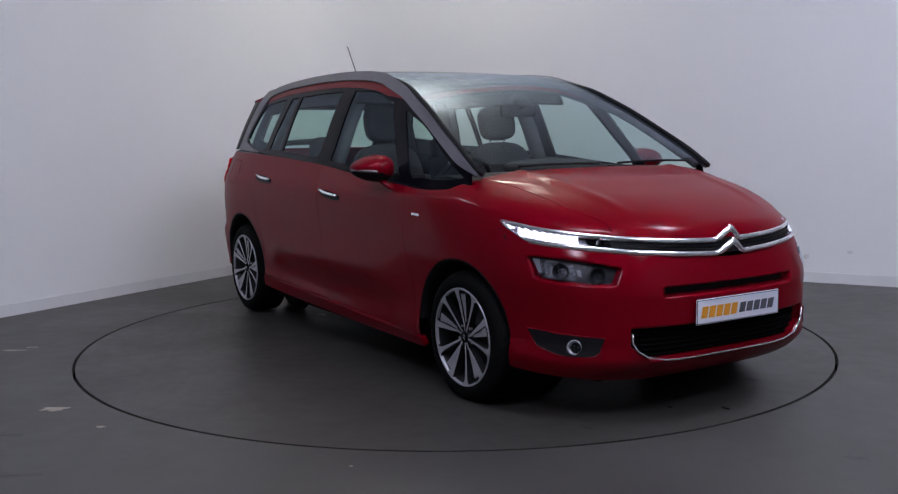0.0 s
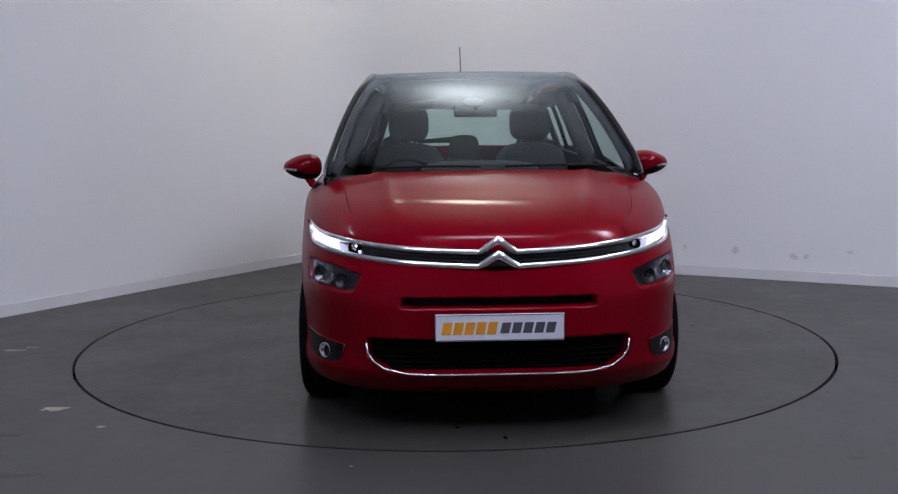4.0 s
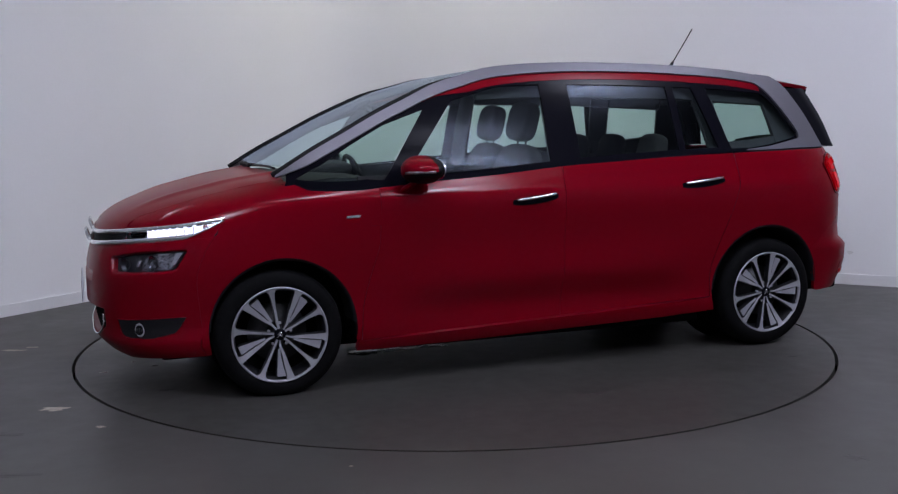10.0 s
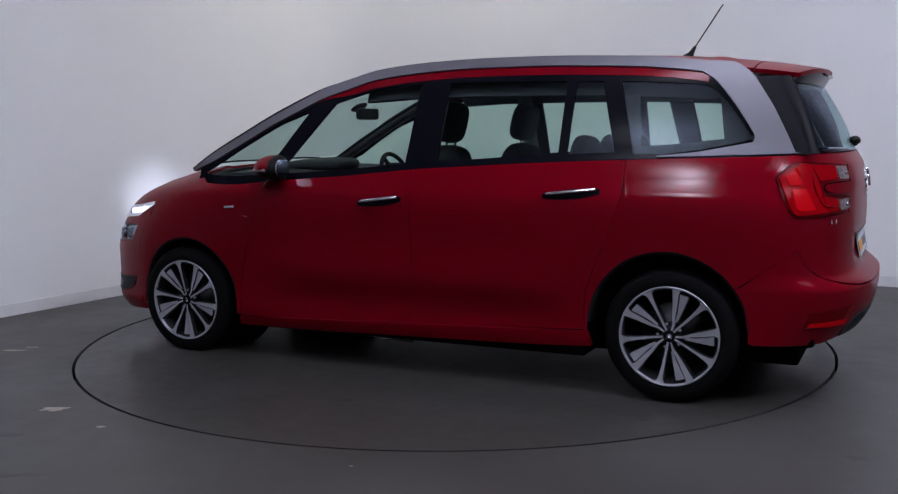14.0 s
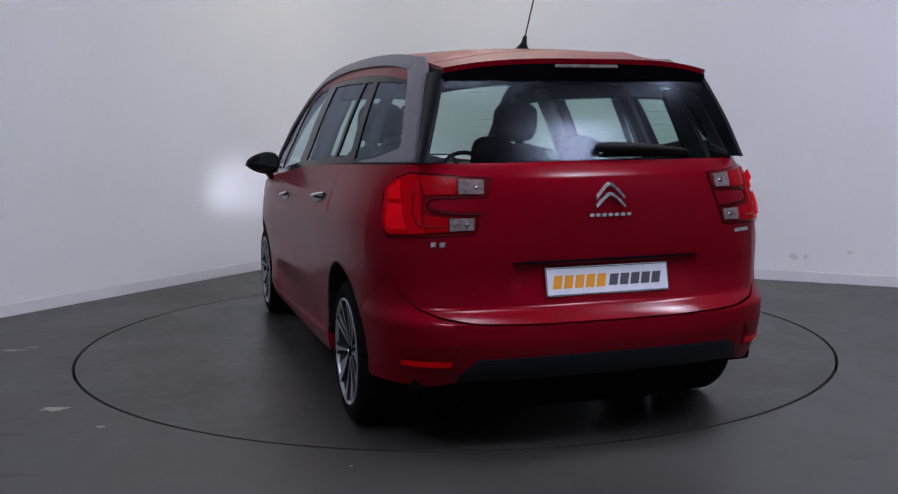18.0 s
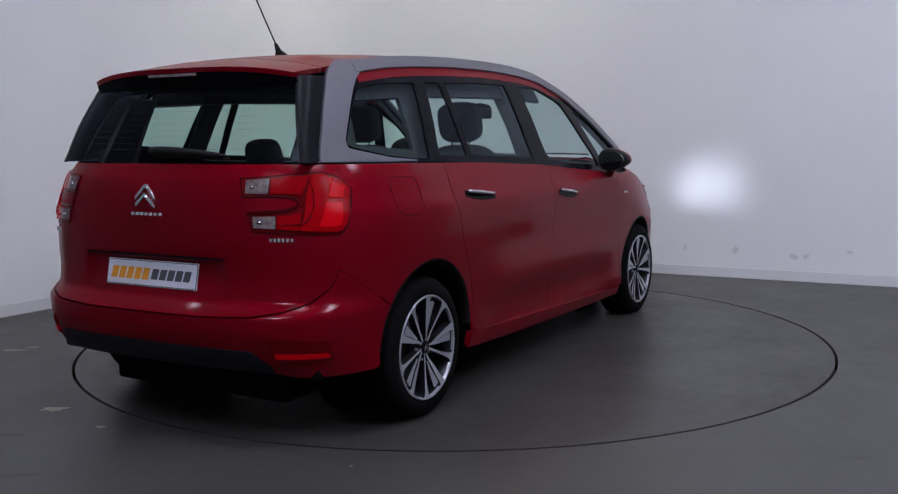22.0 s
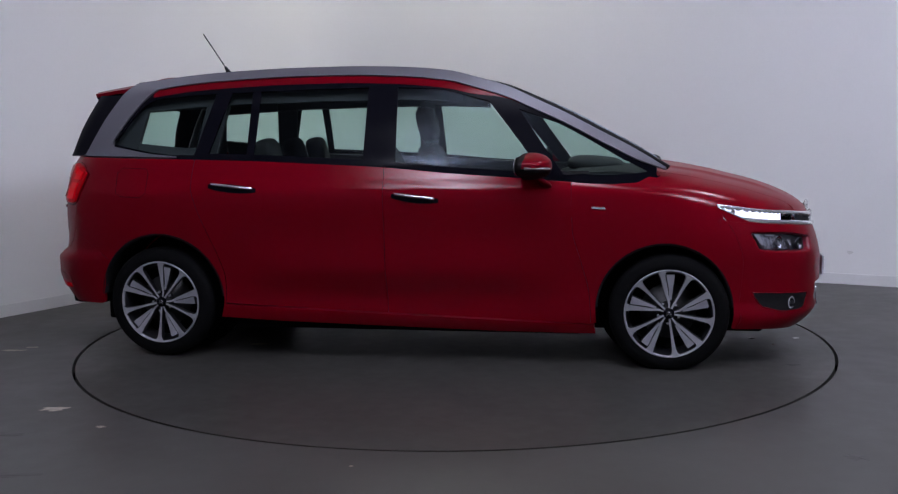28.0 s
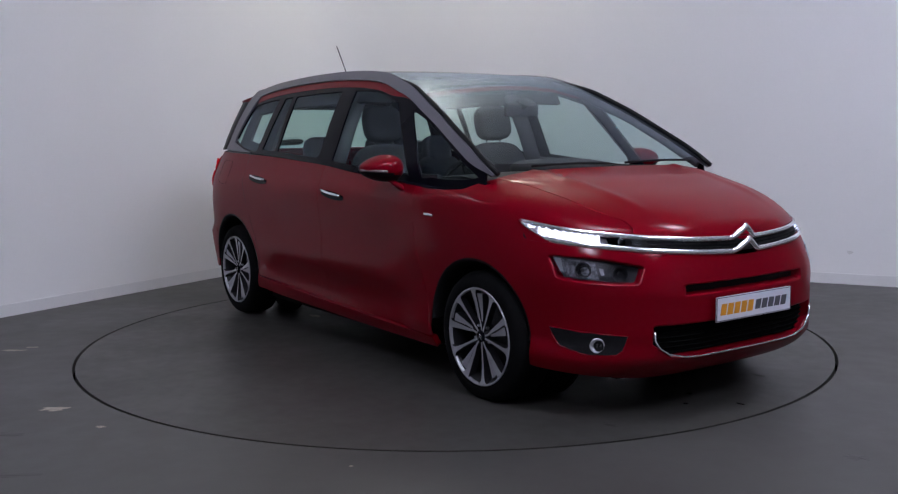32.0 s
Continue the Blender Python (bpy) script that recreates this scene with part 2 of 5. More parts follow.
def sheet(bm, rows, rim=.012, flip=False):
    """A skin through rows of points, with edges turned in by rim metres."""
    vs = [[bm.verts.new(p) for p in row] for row in rows]
    fs = []
    for a, b in zip(vs, vs[1:]):
        for i in range(len(a) - 1):
            q = (a[i], a[i + 1], b[i + 1], b[i])
            if len({tuple(round(c, 6) for c in v.co) for v in q}) > 2:
                fs.append(bm.faces.new(q if not flip else q[::-1]))
    if rim:
        bm.normal_update()
        loop = vs[0] + [r[-1] for r in vs[1:]] + vs[-1][-2::-1] + [r[0] for r in vs[-2:0:-1]]
        low = [bm.verts.new(v.co - v.normal * rim) for v in loop]
        k = len(loop)
        for i in range(k):
            j = (i + 1) % k
            if (loop[i].co - loop[j].co).length > 1e-6:
                q = (loop[i], low[i], low[j], loop[j])
                f = bm.faces.new(q if not flip else q[::-1])
                e = bm.edges.get((loop[i], loop[j]))
                if e:
                    e.smooth = False
    return bm


def hull(rows, rim, centre):
    """A skin through rows of points that looks away from centre."""
    c = Vector(centre)
    tot = sum((a[i + 1] - a[i]).cross(b[i] - a[i]).dot(a[i] - c) for a, b in zip(rows, rows[1:]) for i in range(len(a) - 1))
    return sheet(bmesh.new(), rows, rim, flip=tot < 0)


def outward(bm, centre):
    """Turn the faces of an open skin away from centre."""
    c = Vector(centre)
    bm.normal_update()
    s = sum((f.calc_center_median() - c).dot(f.normal) * f.calc_area() for f in bm.faces)
    if s < 0:
        bmesh.ops.reverse_faces(bm, faces=bm.faces[:])
    return bm


def patch(lift, top, bot, n=24, m=10, side=1, rim=.012, off=0.0, bm=None, warp=None):
    """A panel between two lines, given in the plane that lift turns into the skin. side -1: mirrored to the car's right."""
    bm = bm or bmesh.new()
    top, bot = resample([(*p, 0) for p in top], n), resample([(*p, 0) for p in bot], n)
    rows = []
    for j in range(m + 1):
        row = []
        for a, b in zip(top, bot):
            q = a.lerp(b, j / m)
            p = lift(q.x, q.y)
            if warp:
                p = warp(p)
            row.append(p)
        rows.append(row)
    if off:
        g = [[Vector(p) for p in r] for r in rows]
        for j in range(m + 1):
            for i in range(n + 1):
                du = g[j][min(i + 1, n)] - g[j][max(i - 1, 0)]
                dv = g[min(j + 1, m)][i] - g[max(j - 1, 0)][i]
                nn = du.cross(dv)
                if nn.length > 1e-12:
                    nn.normalize()
                    if nn.dot(g[j][i] - Vector((0, 0, .8))) < 0:
                        nn = -nn
                    rows[j][i] = g[j][i] + nn * off
    if side < 0:
        rows = [[Vector((p.x, -p.y, p.z)) for p in r] for r in rows]
    # which way the first good face looks
    c = Vector((0, 0, .8))
    tot = 0.0
    for a, b in zip(rows, rows[1:]):
        for i in range(n):
            f = (a[i + 1] - a[i]).cross(b[i] - a[i])
            tot += f.dot(a[i] - c)
    return sheet(bm, rows, rim, flip=tot < 0)


def tube(bm, pts, r, n=8, closed=False, flat=1.0):
    """A rod along pts; r: one radius, or one for each point."""
    pts = [Vector(p) for p in pts]
    radii = r if isinstance(r, (list, tuple)) else [r] * len(pts)
    rings = []
    k = len(pts)
    for i, p in enumerate(pts):
        d = (pts[(i + 1) % k if closed else min(i + 1, k - 1)] - pts[(i - 1) % k if closed else max(i - 1, 0)]).normalized()
        a = d.cross(Vector((0, 0, 1)) if abs(d.z) < .9 else Vector((1, 0, 0))).normalized()
        b = d.cross(a)
        r = radii[i]
        rings.append([bm.verts.new(p + a * r * math.cos(t) + b * r * flat * math.sin(t)) for t in (2 * math.pi * j / n for j in range(n))])
    for i in range(k if closed else k - 1):
        for j in range(n):
            bm.faces.new((rings[i][j], rings[i][(j + 1) % n], rings[(i + 1) % k][(j + 1) % n], rings[(i + 1) % k][j]))
    if not closed:
        bm.faces.new(rings[0][::-1])
        bm.faces.new(rings[-1])
    bmesh.ops.recalc_face_normals(bm, faces=bm.faces[:])
    return bm


def lathe(bm, profile, n=48, axis="y", at=(0, 0, 0)):
    """A turned body: profile of (radius, distance along the axis)."""
    rings = []
    for r, h in profile:
        ring = []
        for k in range(n):
            t = 2 * math.pi * k / n
            ring.append(bm.verts.new(Vector(at) + (Vector((r * math.cos(t), h, r * math.sin(t))) if axis == "y" else Vector((r * math.cos(t), r * math.sin(t), h)))))
        rings.append(ring)
    for a, b in zip(rings, rings[1:]):
        for k in range(n):
            bm.faces.new((a[k], a[(k + 1) % n], b[(k + 1) % n], b[k]))
    bmesh.ops.recalc_face_normals(bm, faces=bm.faces[:])
    return bm


def empty(name, label, category, group=""):
    return tagged(new(name), label, category, group)
# ---- the hall ----
CORNER = Vector((-1.18, 4.13, 0))
ALONG_L, ALONG_R = Vector((-.514, -.858, 0)), Vector((.883, -.470, 0))
HIGH = 5.9
COVE = .55
WHITE_L, WHITE_R = 4.9, 6.6   # how far the white wall runs from the corner


def wall_strip(name, path, z0, z1, thick, mat, label, cat="wall"):
    """An upright strip along a plan line, thick to its outer side."""
    bm = bmesh.new()
    rows = [[Vector((p.x, p.y, z)) for p in path] for z in (z0, z1)]
    back = []
    for i, p in enumerate(path):
        d = (path[min(i + 1, len(path) - 1)] - path[max(i - 1, 0)]).normalized()
        back.append(p + Vector((-d.y, d.x, 0)) * thick)
    f0 = [[bm.verts.new(p) for p in r] for r in rows]
    b0 = [[bm.verts.new((p.x, p.y, z)) for p in back] for z in (z0, z1)]
    for i in range(len(path) - 1):
        bm.faces.new((f0[0][i], f0[0][i + 1], f0[1][i + 1], f0[1][i]))
        bm.faces.new((b0[0][i], b0[1][i], b0[1][i + 1], b0[0][i + 1]))
        bm.faces.new((f0[1][i], f0[1][i + 1], b0[1][i + 1], b0[1][i]))
        bm.faces.new((f0[0][i], b0[0][i], b0[0][i + 1], f0[0][i + 1]))
    for k in (0, -1):
        bm.faces.new((f0[0][k], f0[1][k], b0[1][k], b0[0][k]))
    bmesh.ops.recalc_face_normals(bm, faces=bm.faces[:])
    for e in bm.edges:
        if len(e.link_faces) == 2 and e.calc_face_angle(0) > .5:
            e.smooth = False
    return tagged(part(name, bm, mat), label, cat, kind="structure")


def cove_line(inset=0.0):
    n_l, n_r = Vector((.858, -.514, 0)), Vector((-.470, -.883, 0))
    a = [CORNER + ALONG_L * s + n_l * inset for s in (WHITE_L, 4.0, 2.0)]
    c = CORNER + n_l * COVE + n_r * COVE
    r = COVE - inset
    t0, t1 = math.atan2(-n_l.y, -n_l.x), math.atan2(-n_r.y, -n_r.x)
    if t1 > t0:
        t1 -= 2 * math.pi
    arc = [c + Vector((math.cos(t0 + (t1 - t0) * k / 12), math.sin(t0 + (t1 - t0) * k / 12), 0)) * r for k in range(13)]
    b = [CORNER + ALONG_R * s + n_r * inset for s in (2.0, 4.0, WHITE_R)]
    return a + arc + b


def build_room():
    wall_strip("wall_north", cove_line(), 0, HIGH, .15, WALL, "white painted studio wall with a coved corner")
    wall_strip("baseboard", cove_line(.012), 0, .085, .010, SKIRT, "pale grey skirting board along the white wall", "skirting board")
    # Unseen walls past the white part, dark so the car's sides darken.
    wall_strip("wall_west", [CORNER + ALONG_L * 13, CORNER + ALONG_L * (WHITE_L + .004)], 0, HIGH, .15, DARK_WALL, "unseen dark wall closing the hall")
    wall_strip("wall_north_east", [CORNER + ALONG_R * (WHITE_R + .004), CORNER + ALONG_R * 13], 0, HIGH, .15, DARK_WALL, "unseen dark wall closing the hall")
    far = [CORNER + ALONG_R * 13, CORNER + ALONG_R * 13 + ALONG_L * 13, CORNER + ALONG_L * 13]
    for i in range(2):
        wall_strip("wall_south" if i else "wall_east", [far[i], far[i + 1]], 0, HIGH, .15, DARK_WALL, "unseen dark wall closing the hall")
    mid = CORNER + (ALONG_L + ALONG_R) * 6.5
    turn = Matrix.Rotation(math.atan2(ALONG_R.y, ALONG_R.x), 4, "Z")
    bm = bmesh.new()
    box(bm, (13.6, 13.6, .12), (mid.x, mid.y, HIGH + .06), turn)
    tagged(part("ceiling", bm, CEILING, smooth=False), "plain grey hall ceiling", "ceiling", kind="structure")
    # the floor, with a round hole for the turntable
    bm = bmesh.new()
    n = 192
    inner = [bm.verts.new((RING * math.cos(2 * math.pi * k / n), RING * math.sin(2 * math.pi * k / n), 0)) for k in range(n)]
    low = [bm.verts.new((v.co.x, v.co.y, -.06)) for v in inner]
    corners = [turn @ Vector((sx * 6.8, sy * 6.8, 0)) + mid for sx, sy in ((-1, -1), (1, -1), (1, 1), (-1, 1))]

    def edge_point(d):
        best = 1e9
        for a, b in zip(corners, corners[1:] + corners[:1]):
            e = b - a
            det = d.x * -e.y + e.x * d.y
            if abs(det) > 1e-9:
                t = (a.x * -e.y + e.x * a.y) / det
                u = (d.x * a.y - d.y * a.x) / det
                if t > 0 and -1e-6 <= u <= 1 + 1e-6:
                    best = min(best, t)
        return d * best
    outer = [bm.verts.new(edge_point(v.co.normalized())) for v in inner]
    for k in range(n):
        j = (k + 1) % n
        bm.faces.new((inner[k], outer[k], outer[j], inner[j]))
        bm.faces.new((low[k], inner[k], inner[j], low[j]))
    tagged(part("floor", bm, FLOOR, smooth=False), "smooth grey painted concrete studio floor", "floor", kind="structure")
    bm = bmesh.new()
    cyl(bm, RING + .05, RING + .05, .02, Matrix.Translation((0, 0, -.075)), 96)
    tagged(part("turntable_pit", bm, GAP), "dark gap round the turntable", "pit", kind="structure")


def splat(name, at, size, seed, mat, label, parent=None, z=.004):
    rnd = random.Random(seed)
    bm = bmesh.new()
    n = 22
    c = bm.verts.new((at[0], at[1], z + .0015))
    ring = []
    for k in range(n):
        t = 2 * math.pi * k / n
        r = rnd.uniform(.45, 1.0)
        ring.append(bm.verts.new((at[0] + size[0] * r * math.cos(t), at[1] + size[1] * r * math.sin(t), z)))
    for k in range(n):
        bm.faces.new((c, ring[k], ring[(k + 1) % n]))
    return tagged(part(name, bm, mat, parent, smooth=False), label)


def build_lights():
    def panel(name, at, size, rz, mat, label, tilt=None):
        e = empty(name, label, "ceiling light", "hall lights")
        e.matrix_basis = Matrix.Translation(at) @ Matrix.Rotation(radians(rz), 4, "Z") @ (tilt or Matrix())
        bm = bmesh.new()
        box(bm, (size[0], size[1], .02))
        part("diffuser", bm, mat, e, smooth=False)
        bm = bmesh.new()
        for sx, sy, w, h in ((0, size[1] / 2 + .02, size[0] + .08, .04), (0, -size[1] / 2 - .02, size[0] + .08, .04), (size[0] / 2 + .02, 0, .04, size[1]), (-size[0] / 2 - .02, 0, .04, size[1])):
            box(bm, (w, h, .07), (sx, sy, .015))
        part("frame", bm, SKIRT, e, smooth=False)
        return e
    ang = math.degrees(math.atan2(ALONG_R.y, ALONG_R.x))
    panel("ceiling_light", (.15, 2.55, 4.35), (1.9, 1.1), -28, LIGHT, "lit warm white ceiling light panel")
    for x, y, z, rz, w, d, mat in ((-2.3, -6.5, HIGH - .25, 59, 3.6, 2.5, COOL_WEST), (4.3, -5.7, HIGH - .25, -28, 3.8, 2.8, COOL_EAST), (4.1, -1.5, HIGH - .25, -28, 2.6, 1.6, COOL_SIDE),
                                   (-3.75, -.3, 4.35, 59, 1.8, .5, COOL_SLIM), (.3, -3.4, HIGH - .25, 0, 3.6, 1.7, COOL_MID)):
        lamp = panel("ceiling_light", (x, y, z), (w, d), rz, mat, "lit cool white ceiling light panel")
        for k in (-1, 1):
            part("suspension_rod", tube(bmesh.new(), [(k * w * .42, 0, .03), (k * w * .42, 0, HIGH - z)], .006, 6), STEEL, lamp, "thin steel rod")


def build_marks():
    for k, (x, y, w, h) in enumerate(((-1.87, -1.56, .09, .045), (-2.62, -.30, .10, .03), (-2.55, -.22, .05, .02), (-.40, -2.39, .012, .008), (-1.55, -1.85, .03, .02))):
        ob = splat("floor_scuff", (x, y), (w, h), 11 + k, SCUFF, "pale worn paint scuff on the grey floor", z=.002)
        tagged(ob, category="floor mark", group="floor marks")
    for k, (x, y, w, h) in enumerate(((1.55, -2.35, .07, .05), (1.9, -2.25, .16, .05), (-2.0, -1.95, .2, .05), (2.6, -1.2, .2, .08), (-1.75, -2.45, .25, .04), (2.2, -1.9, .12, .06))):
        ob = splat("floor_stain", (x, y), (w, h), 31 + k, STAIN, "dark smudge on the grey floor", z=.0015)
        tagged(ob, category="floor mark", group="floor marks")
    # scuffs low on the right wall
    n = Vector((-.470, -.883, 0))
    for k, (along, z, w, h) in enumerate(((4.05, .235, .035, .05), (4.52, .20, .05, .03), (4.62, .21, .03, .025), (3.62, .24, .02, .03), (4.95, .26, .03, .02))):
        bm = bmesh.new()
        rnd = random.Random(70 + k)
        c = CORNER + ALONG_R * along + n * .003
        ring = []
        for j in range(14):
            t = 2 * math.pi * j / 14
            q = rnd.uniform(.5, 1)
            ring.append(bm.verts.new(c + ALONG_R * w * q * math.cos(t) + Vector((0, 0, z + h * q * math.sin(t)))))
        bm.faces.new(ring)
        ob = part("wall_scuff", bm, WALLMARK, smooth=False)
        tagged(ob, "faint grey scuff on the white wall", "wall mark", "wall marks")


build_room()
build_lights()
build_marks()
# ---- the car ----
car = empty("car", "dark red metallic people carrier standing on the turntable", "car")
BELT = smooth_curve((1.40, 1.03), (1.30, 1.0), (1.21, .989), (1.075, .986), (.875, 1.001), (.678, 1.017), (.328, 1.041), (-.131, 1.081), (-.426, 1.097), (-.852, 1.118),
                    (-1.18, 1.128), (-1.326, 1.132), (-1.96, 1.146), (-2.1, 1.15))
CHROME_UP = smooth_curve((0, .776), (.25, .785), (.477, .800), (.664, .820), (.757, .837), (.815, .861), (.85, .875))
CHROME_LOW = smooth_curve((0, .718), (.26, .731), (.49, .748), (.64, .764), (.76, .781), (.812, .800), (.84, .815))
LAMP_T = smooth_curve((.50, .672), (.56, .686), (.686, .714), (.806, .727), (.84, .73))
LAMP_B = smooth_curve((.50, .612), (.60, .612), (.64, .612), (.74, .617), (.79, .626), (.83, .64))
SILL_TOP = smooth_curve((1.03, .235), (.5, .253), (-.124, .276), (-.716, .299), (-1.0, .315))
WHEEL_F, WHEEL_R = (1.42, .303), (-1.42, .316)
ARCH_F, ARCH_R = (1.395, .318, .357), (-1.405, .338, .374)


DOOR_F = smooth_curve((1.08, .906), (.99, .9102), (.74, .9185), (.58, .9625), (.40, 1.0065), (.24, 1.0165), (.18, 1.018))
DOOR_R = smooth_curve((1.2, -1.19), (1.13, -1.1932), (1.0, -1.2022), (.84, -1.1602), (.71, -1.1072), (.58, -1.0522), (.45, -1.0172), (.3, -1.0182), (.2, -1.019))
BONNET_EDGE = smooth_curve((2.2, .53), (2.05, .541), (1.95, .588), (1.87, .617), (1.72, .644), (1.57, .664), (1.36, .714), (1.3, .73))


def arc(c, a0, a1, n=24):
    return [(c[0] + c[2] * math.cos(radians(a0 + (a1 - a0) * k / n)), c[1] + c[2] * math.sin(radians(a0 + (a1 - a0) * k / n))) for k in range(n + 1)]


def line(f, x0, x1, n=16):
    return [(x0 + (x1 - x0) * k / n, f(x0 + (x1 - x0) * k / n)) for k in range(n + 1)]


def step(v, a, b):
    t = min(max((v - a) / (b - a), 0), 1)
    return t * t * (3 - 2 * t)


def fan(lift, c, outer, a0, a1, m, side, bm=None, n=44):
    """A panel between a wheel arch (c: centre and radius) and an outer line round it."""
    angs = {a0 + (a1 - a0) * k / n for k in range(n + 1)}
    for x, z in outer:
        a = math.degrees(math.atan2(z - c[1], x - c[0]))
        if a < -90:
            a += 360
        if a0 < a < a1:
            angs.add(a)
    rows = [[] for _ in range(m + 1)]
    for a in sorted(angs):
        d = (math.cos(radians(a)), math.sin(radians(a)))
        far = None
        for (x1, z1), (x2, z2) in zip(outer, outer[1:]):
            ex, ez = x2 - x1, z2 - z1
            det = d[0] * -ez + ex * d[1]
            if abs(det) < 1e-9:
                continue
            px, pz = x1 - c[0], z1 - c[1]
            t, u = (px * -ez + ex * pz) / det, (d[0] * pz - d[1] * px) / det
            if t > 0 and -1e-4 <= u <= 1 + 1e-4:
                far = t if far is None else max(far, t)
        if far is None:
            continue
        far = max(far, c[2] + .001)
        for j in range(m + 1):
            r = far + (c[2] - far) * j / m
            p = lift(c[0] + r * d[0], c[1] + r * d[1])
            rows[j].append(Vector((p.x, side * p.y, p.z)))
    bm = bm or bmesh.new()
    tot = sum((a[i + 1] - a[i]).cross(b[i] - a[i]).dot(a[i] - Vector((0, 0, .8))) for a, b in zip(rows, rows[1:]) for i in range(len(a) - 1))
    return sheet(bm, rows, 0, flip=tot < 0)


def side_bits(s):
    # front wing: strip under the bonnet edge, then round the arch
    top = [(x, bonnet_z(x, BONNET_EDGE(x) + .0022)) for x in (2.05 - k * .69 / 30 for k in range(31))] + [(x, BELT(x) - .004) for x in (1.25, 1.12, 1.0, .912)]
    low = [(front_x(y, CHROME_UP(y) + .008), CHROME_UP(y) + .008) for y in (.553, .62, .68, .74, .79)]
    low += [(1.66, .868), (1.5, .85), (1.3, .83), (1.1, .82), (.912, .81)]
    bm = patch(side_point, top, low, 48, 14, s, rim=0)
    e0, e1 = nose_b(1.703, .790), nose_b(1.76, .22)
    bumper_end = [(nose_point(e0 + (e1 - e0) * (.790 - z) / .570, z).x, z) for z in (.22, .3, .36, .42, .5, .58, .66, .72, .76, .79)]
    fan(side_point, ARCH_F, [(x - .0006, z) for x, z in bumper_end] + [(1.690, .800), (1.686, .862), (1.66, .868), (1.5, .85), (1.3, .83), (1.1, .82), (DOOR_F(.81) + .001, .81)] + [(DOOR_F(.81 - .03 * k) + .001, .81 - .03 * k) for k in range(1, 20)], -17, 191, 10, s, bm)
    bmesh.ops.remove_doubles(bm, verts=bm.verts[:], dist=.0015)
    part("front_wing", bm, RED, car)
    bm = patch(side_point, [(1.79, .79), (1.80, .5), (1.80, .22)], [(1.68, .79), (1.735, .5), (1.758, .38), (1.758, .22)], 20, 4, s, rim=0, off=-.005)
    part("wing_flange", bm, RED, car)
    # arch lips, black to stand in for the dark inside of the arches
    for nm, A, p in (("front_arch_lip", ARCH_F, side_point), ("rear_arch_lip", ARCH_R, side_point)):
        o = arc(A, 3, 177, 40)
        i = [(A[0] + (x - A[0]) * .965, A[1] + (z - A[1]) * .965) for x, z in o]
        rows = []
        for ring, dy in ((o, .001), (i, -.002), (i, -.05), (i, -.20)):
            rows.append([Vector((x, s * (skin_y(x, z) + dy), z)) for x, z in ring])
        part(nm, hull(rows, 0, (0, 0, .8)), PLASTIC, car)
    # doors

    def door(name, left, right, top, bot, n=26, m=22):
        """left, right: x along height, front and rear edge."""
        lx, rx = left, right
        rows = []
        for j in range(m + 1):
            v = j / m
            row = []
            for i in range(n + 1):
                u = i / n
                zt, zb = top(u), bot(u)
                z = zt + (zb - zt) * v
                x = lx(z) + (rx(z) - lx(z)) * u
                dip = (-.013 * step(z, .25, .33) * step(-z, -.50, -.40) + .008 * math.exp(-((z - .52) / .07) ** 2) - .008 * math.exp(-((z - .71) / .09) ** 2)) * step(-x, -.93, -.5) * step(x, -1.02, -.6)
                dip -= .020 * step(-z, -.47, -.27) * step(-x, -.98, -.7) * step(x, -1.02, -.75)
                row.append(Vector((x, s * (skin_y(x, z) + dip), z)))
            rows.append(row)
        ob = part(name, hull(rows, .014, (0, 0, .8)), RED, car)
        return ob
    f_door = door("front_door", lambda z: DOOR_F(z) - .0018, smooth_curve((1.08, -.0985), (.6, -.0945), (.25, -.0845)), lambda u: BELT(.905 + u * (-.1 - .905)) - .004, lambda u: SILL_TOP(1.0 - u * 1.09) + .006)
    r_door = door("rear_door", smooth_curve((1.08, -.1010), (.6, -.0970), (.25, -.0870)), lambda z: DOOR_R(z) + .0018,
                  lambda u: BELT(-.108 - u * 1.08) - .004, lambda u: SILL_TOP(-.09 - u * .92) + .006)
    # door handles
    for d, x0, x1, z0, z1 in ((f_door, .188, -.03, .910, .936), (r_door, -.835, -1.075, .966, .990)):
        bm = bmesh.new()
        pts = []
        for k in range(9):
            t = k / 8
            x, z = x0 + (x1 - x0) * t, z0 + (z1 - z0) * t
            pts.append((x, s * (skin_y(x, z) + .010 + .016 * math.sin(math.pi * min(max(t, .06), .94))), z))
        tube(bm, pts, .0085, 10, flat=.9)
        h = part("door_handle", bm, CHROME, d, "chrome door handle")
        ends = [(x0 + .02 + (x1 - x0 - .04) * k / 10, z0 + (z1 - z0) * k / 10, math.sin(math.pi * (.06 + .88 * k / 10)) ** .45) for k in range(11)]
        # Flat black patch, just proud of the door, in place of a hollow cup.
        bm = patch(side_point, [(x, z - .010 + .018 * w) for x, z, w in ends], [(x, z - .010 - .026 * w) for x, z, w in ends], 20, 4, s, rim=.004, off=.003)
        part("handle_patch", bm, BLACK, d, "flat black patch in place of a handle recess")
    # sill
    bm = patch(side_point, line(SILL_TOP, 1.03, -1.03), [(1.04, .185), (.5, .19), (-.1, .205), (-.7, .222), (-1.05, .24)], 24, 4, s, rim=.03)
    part("sill", bm, RED, car)
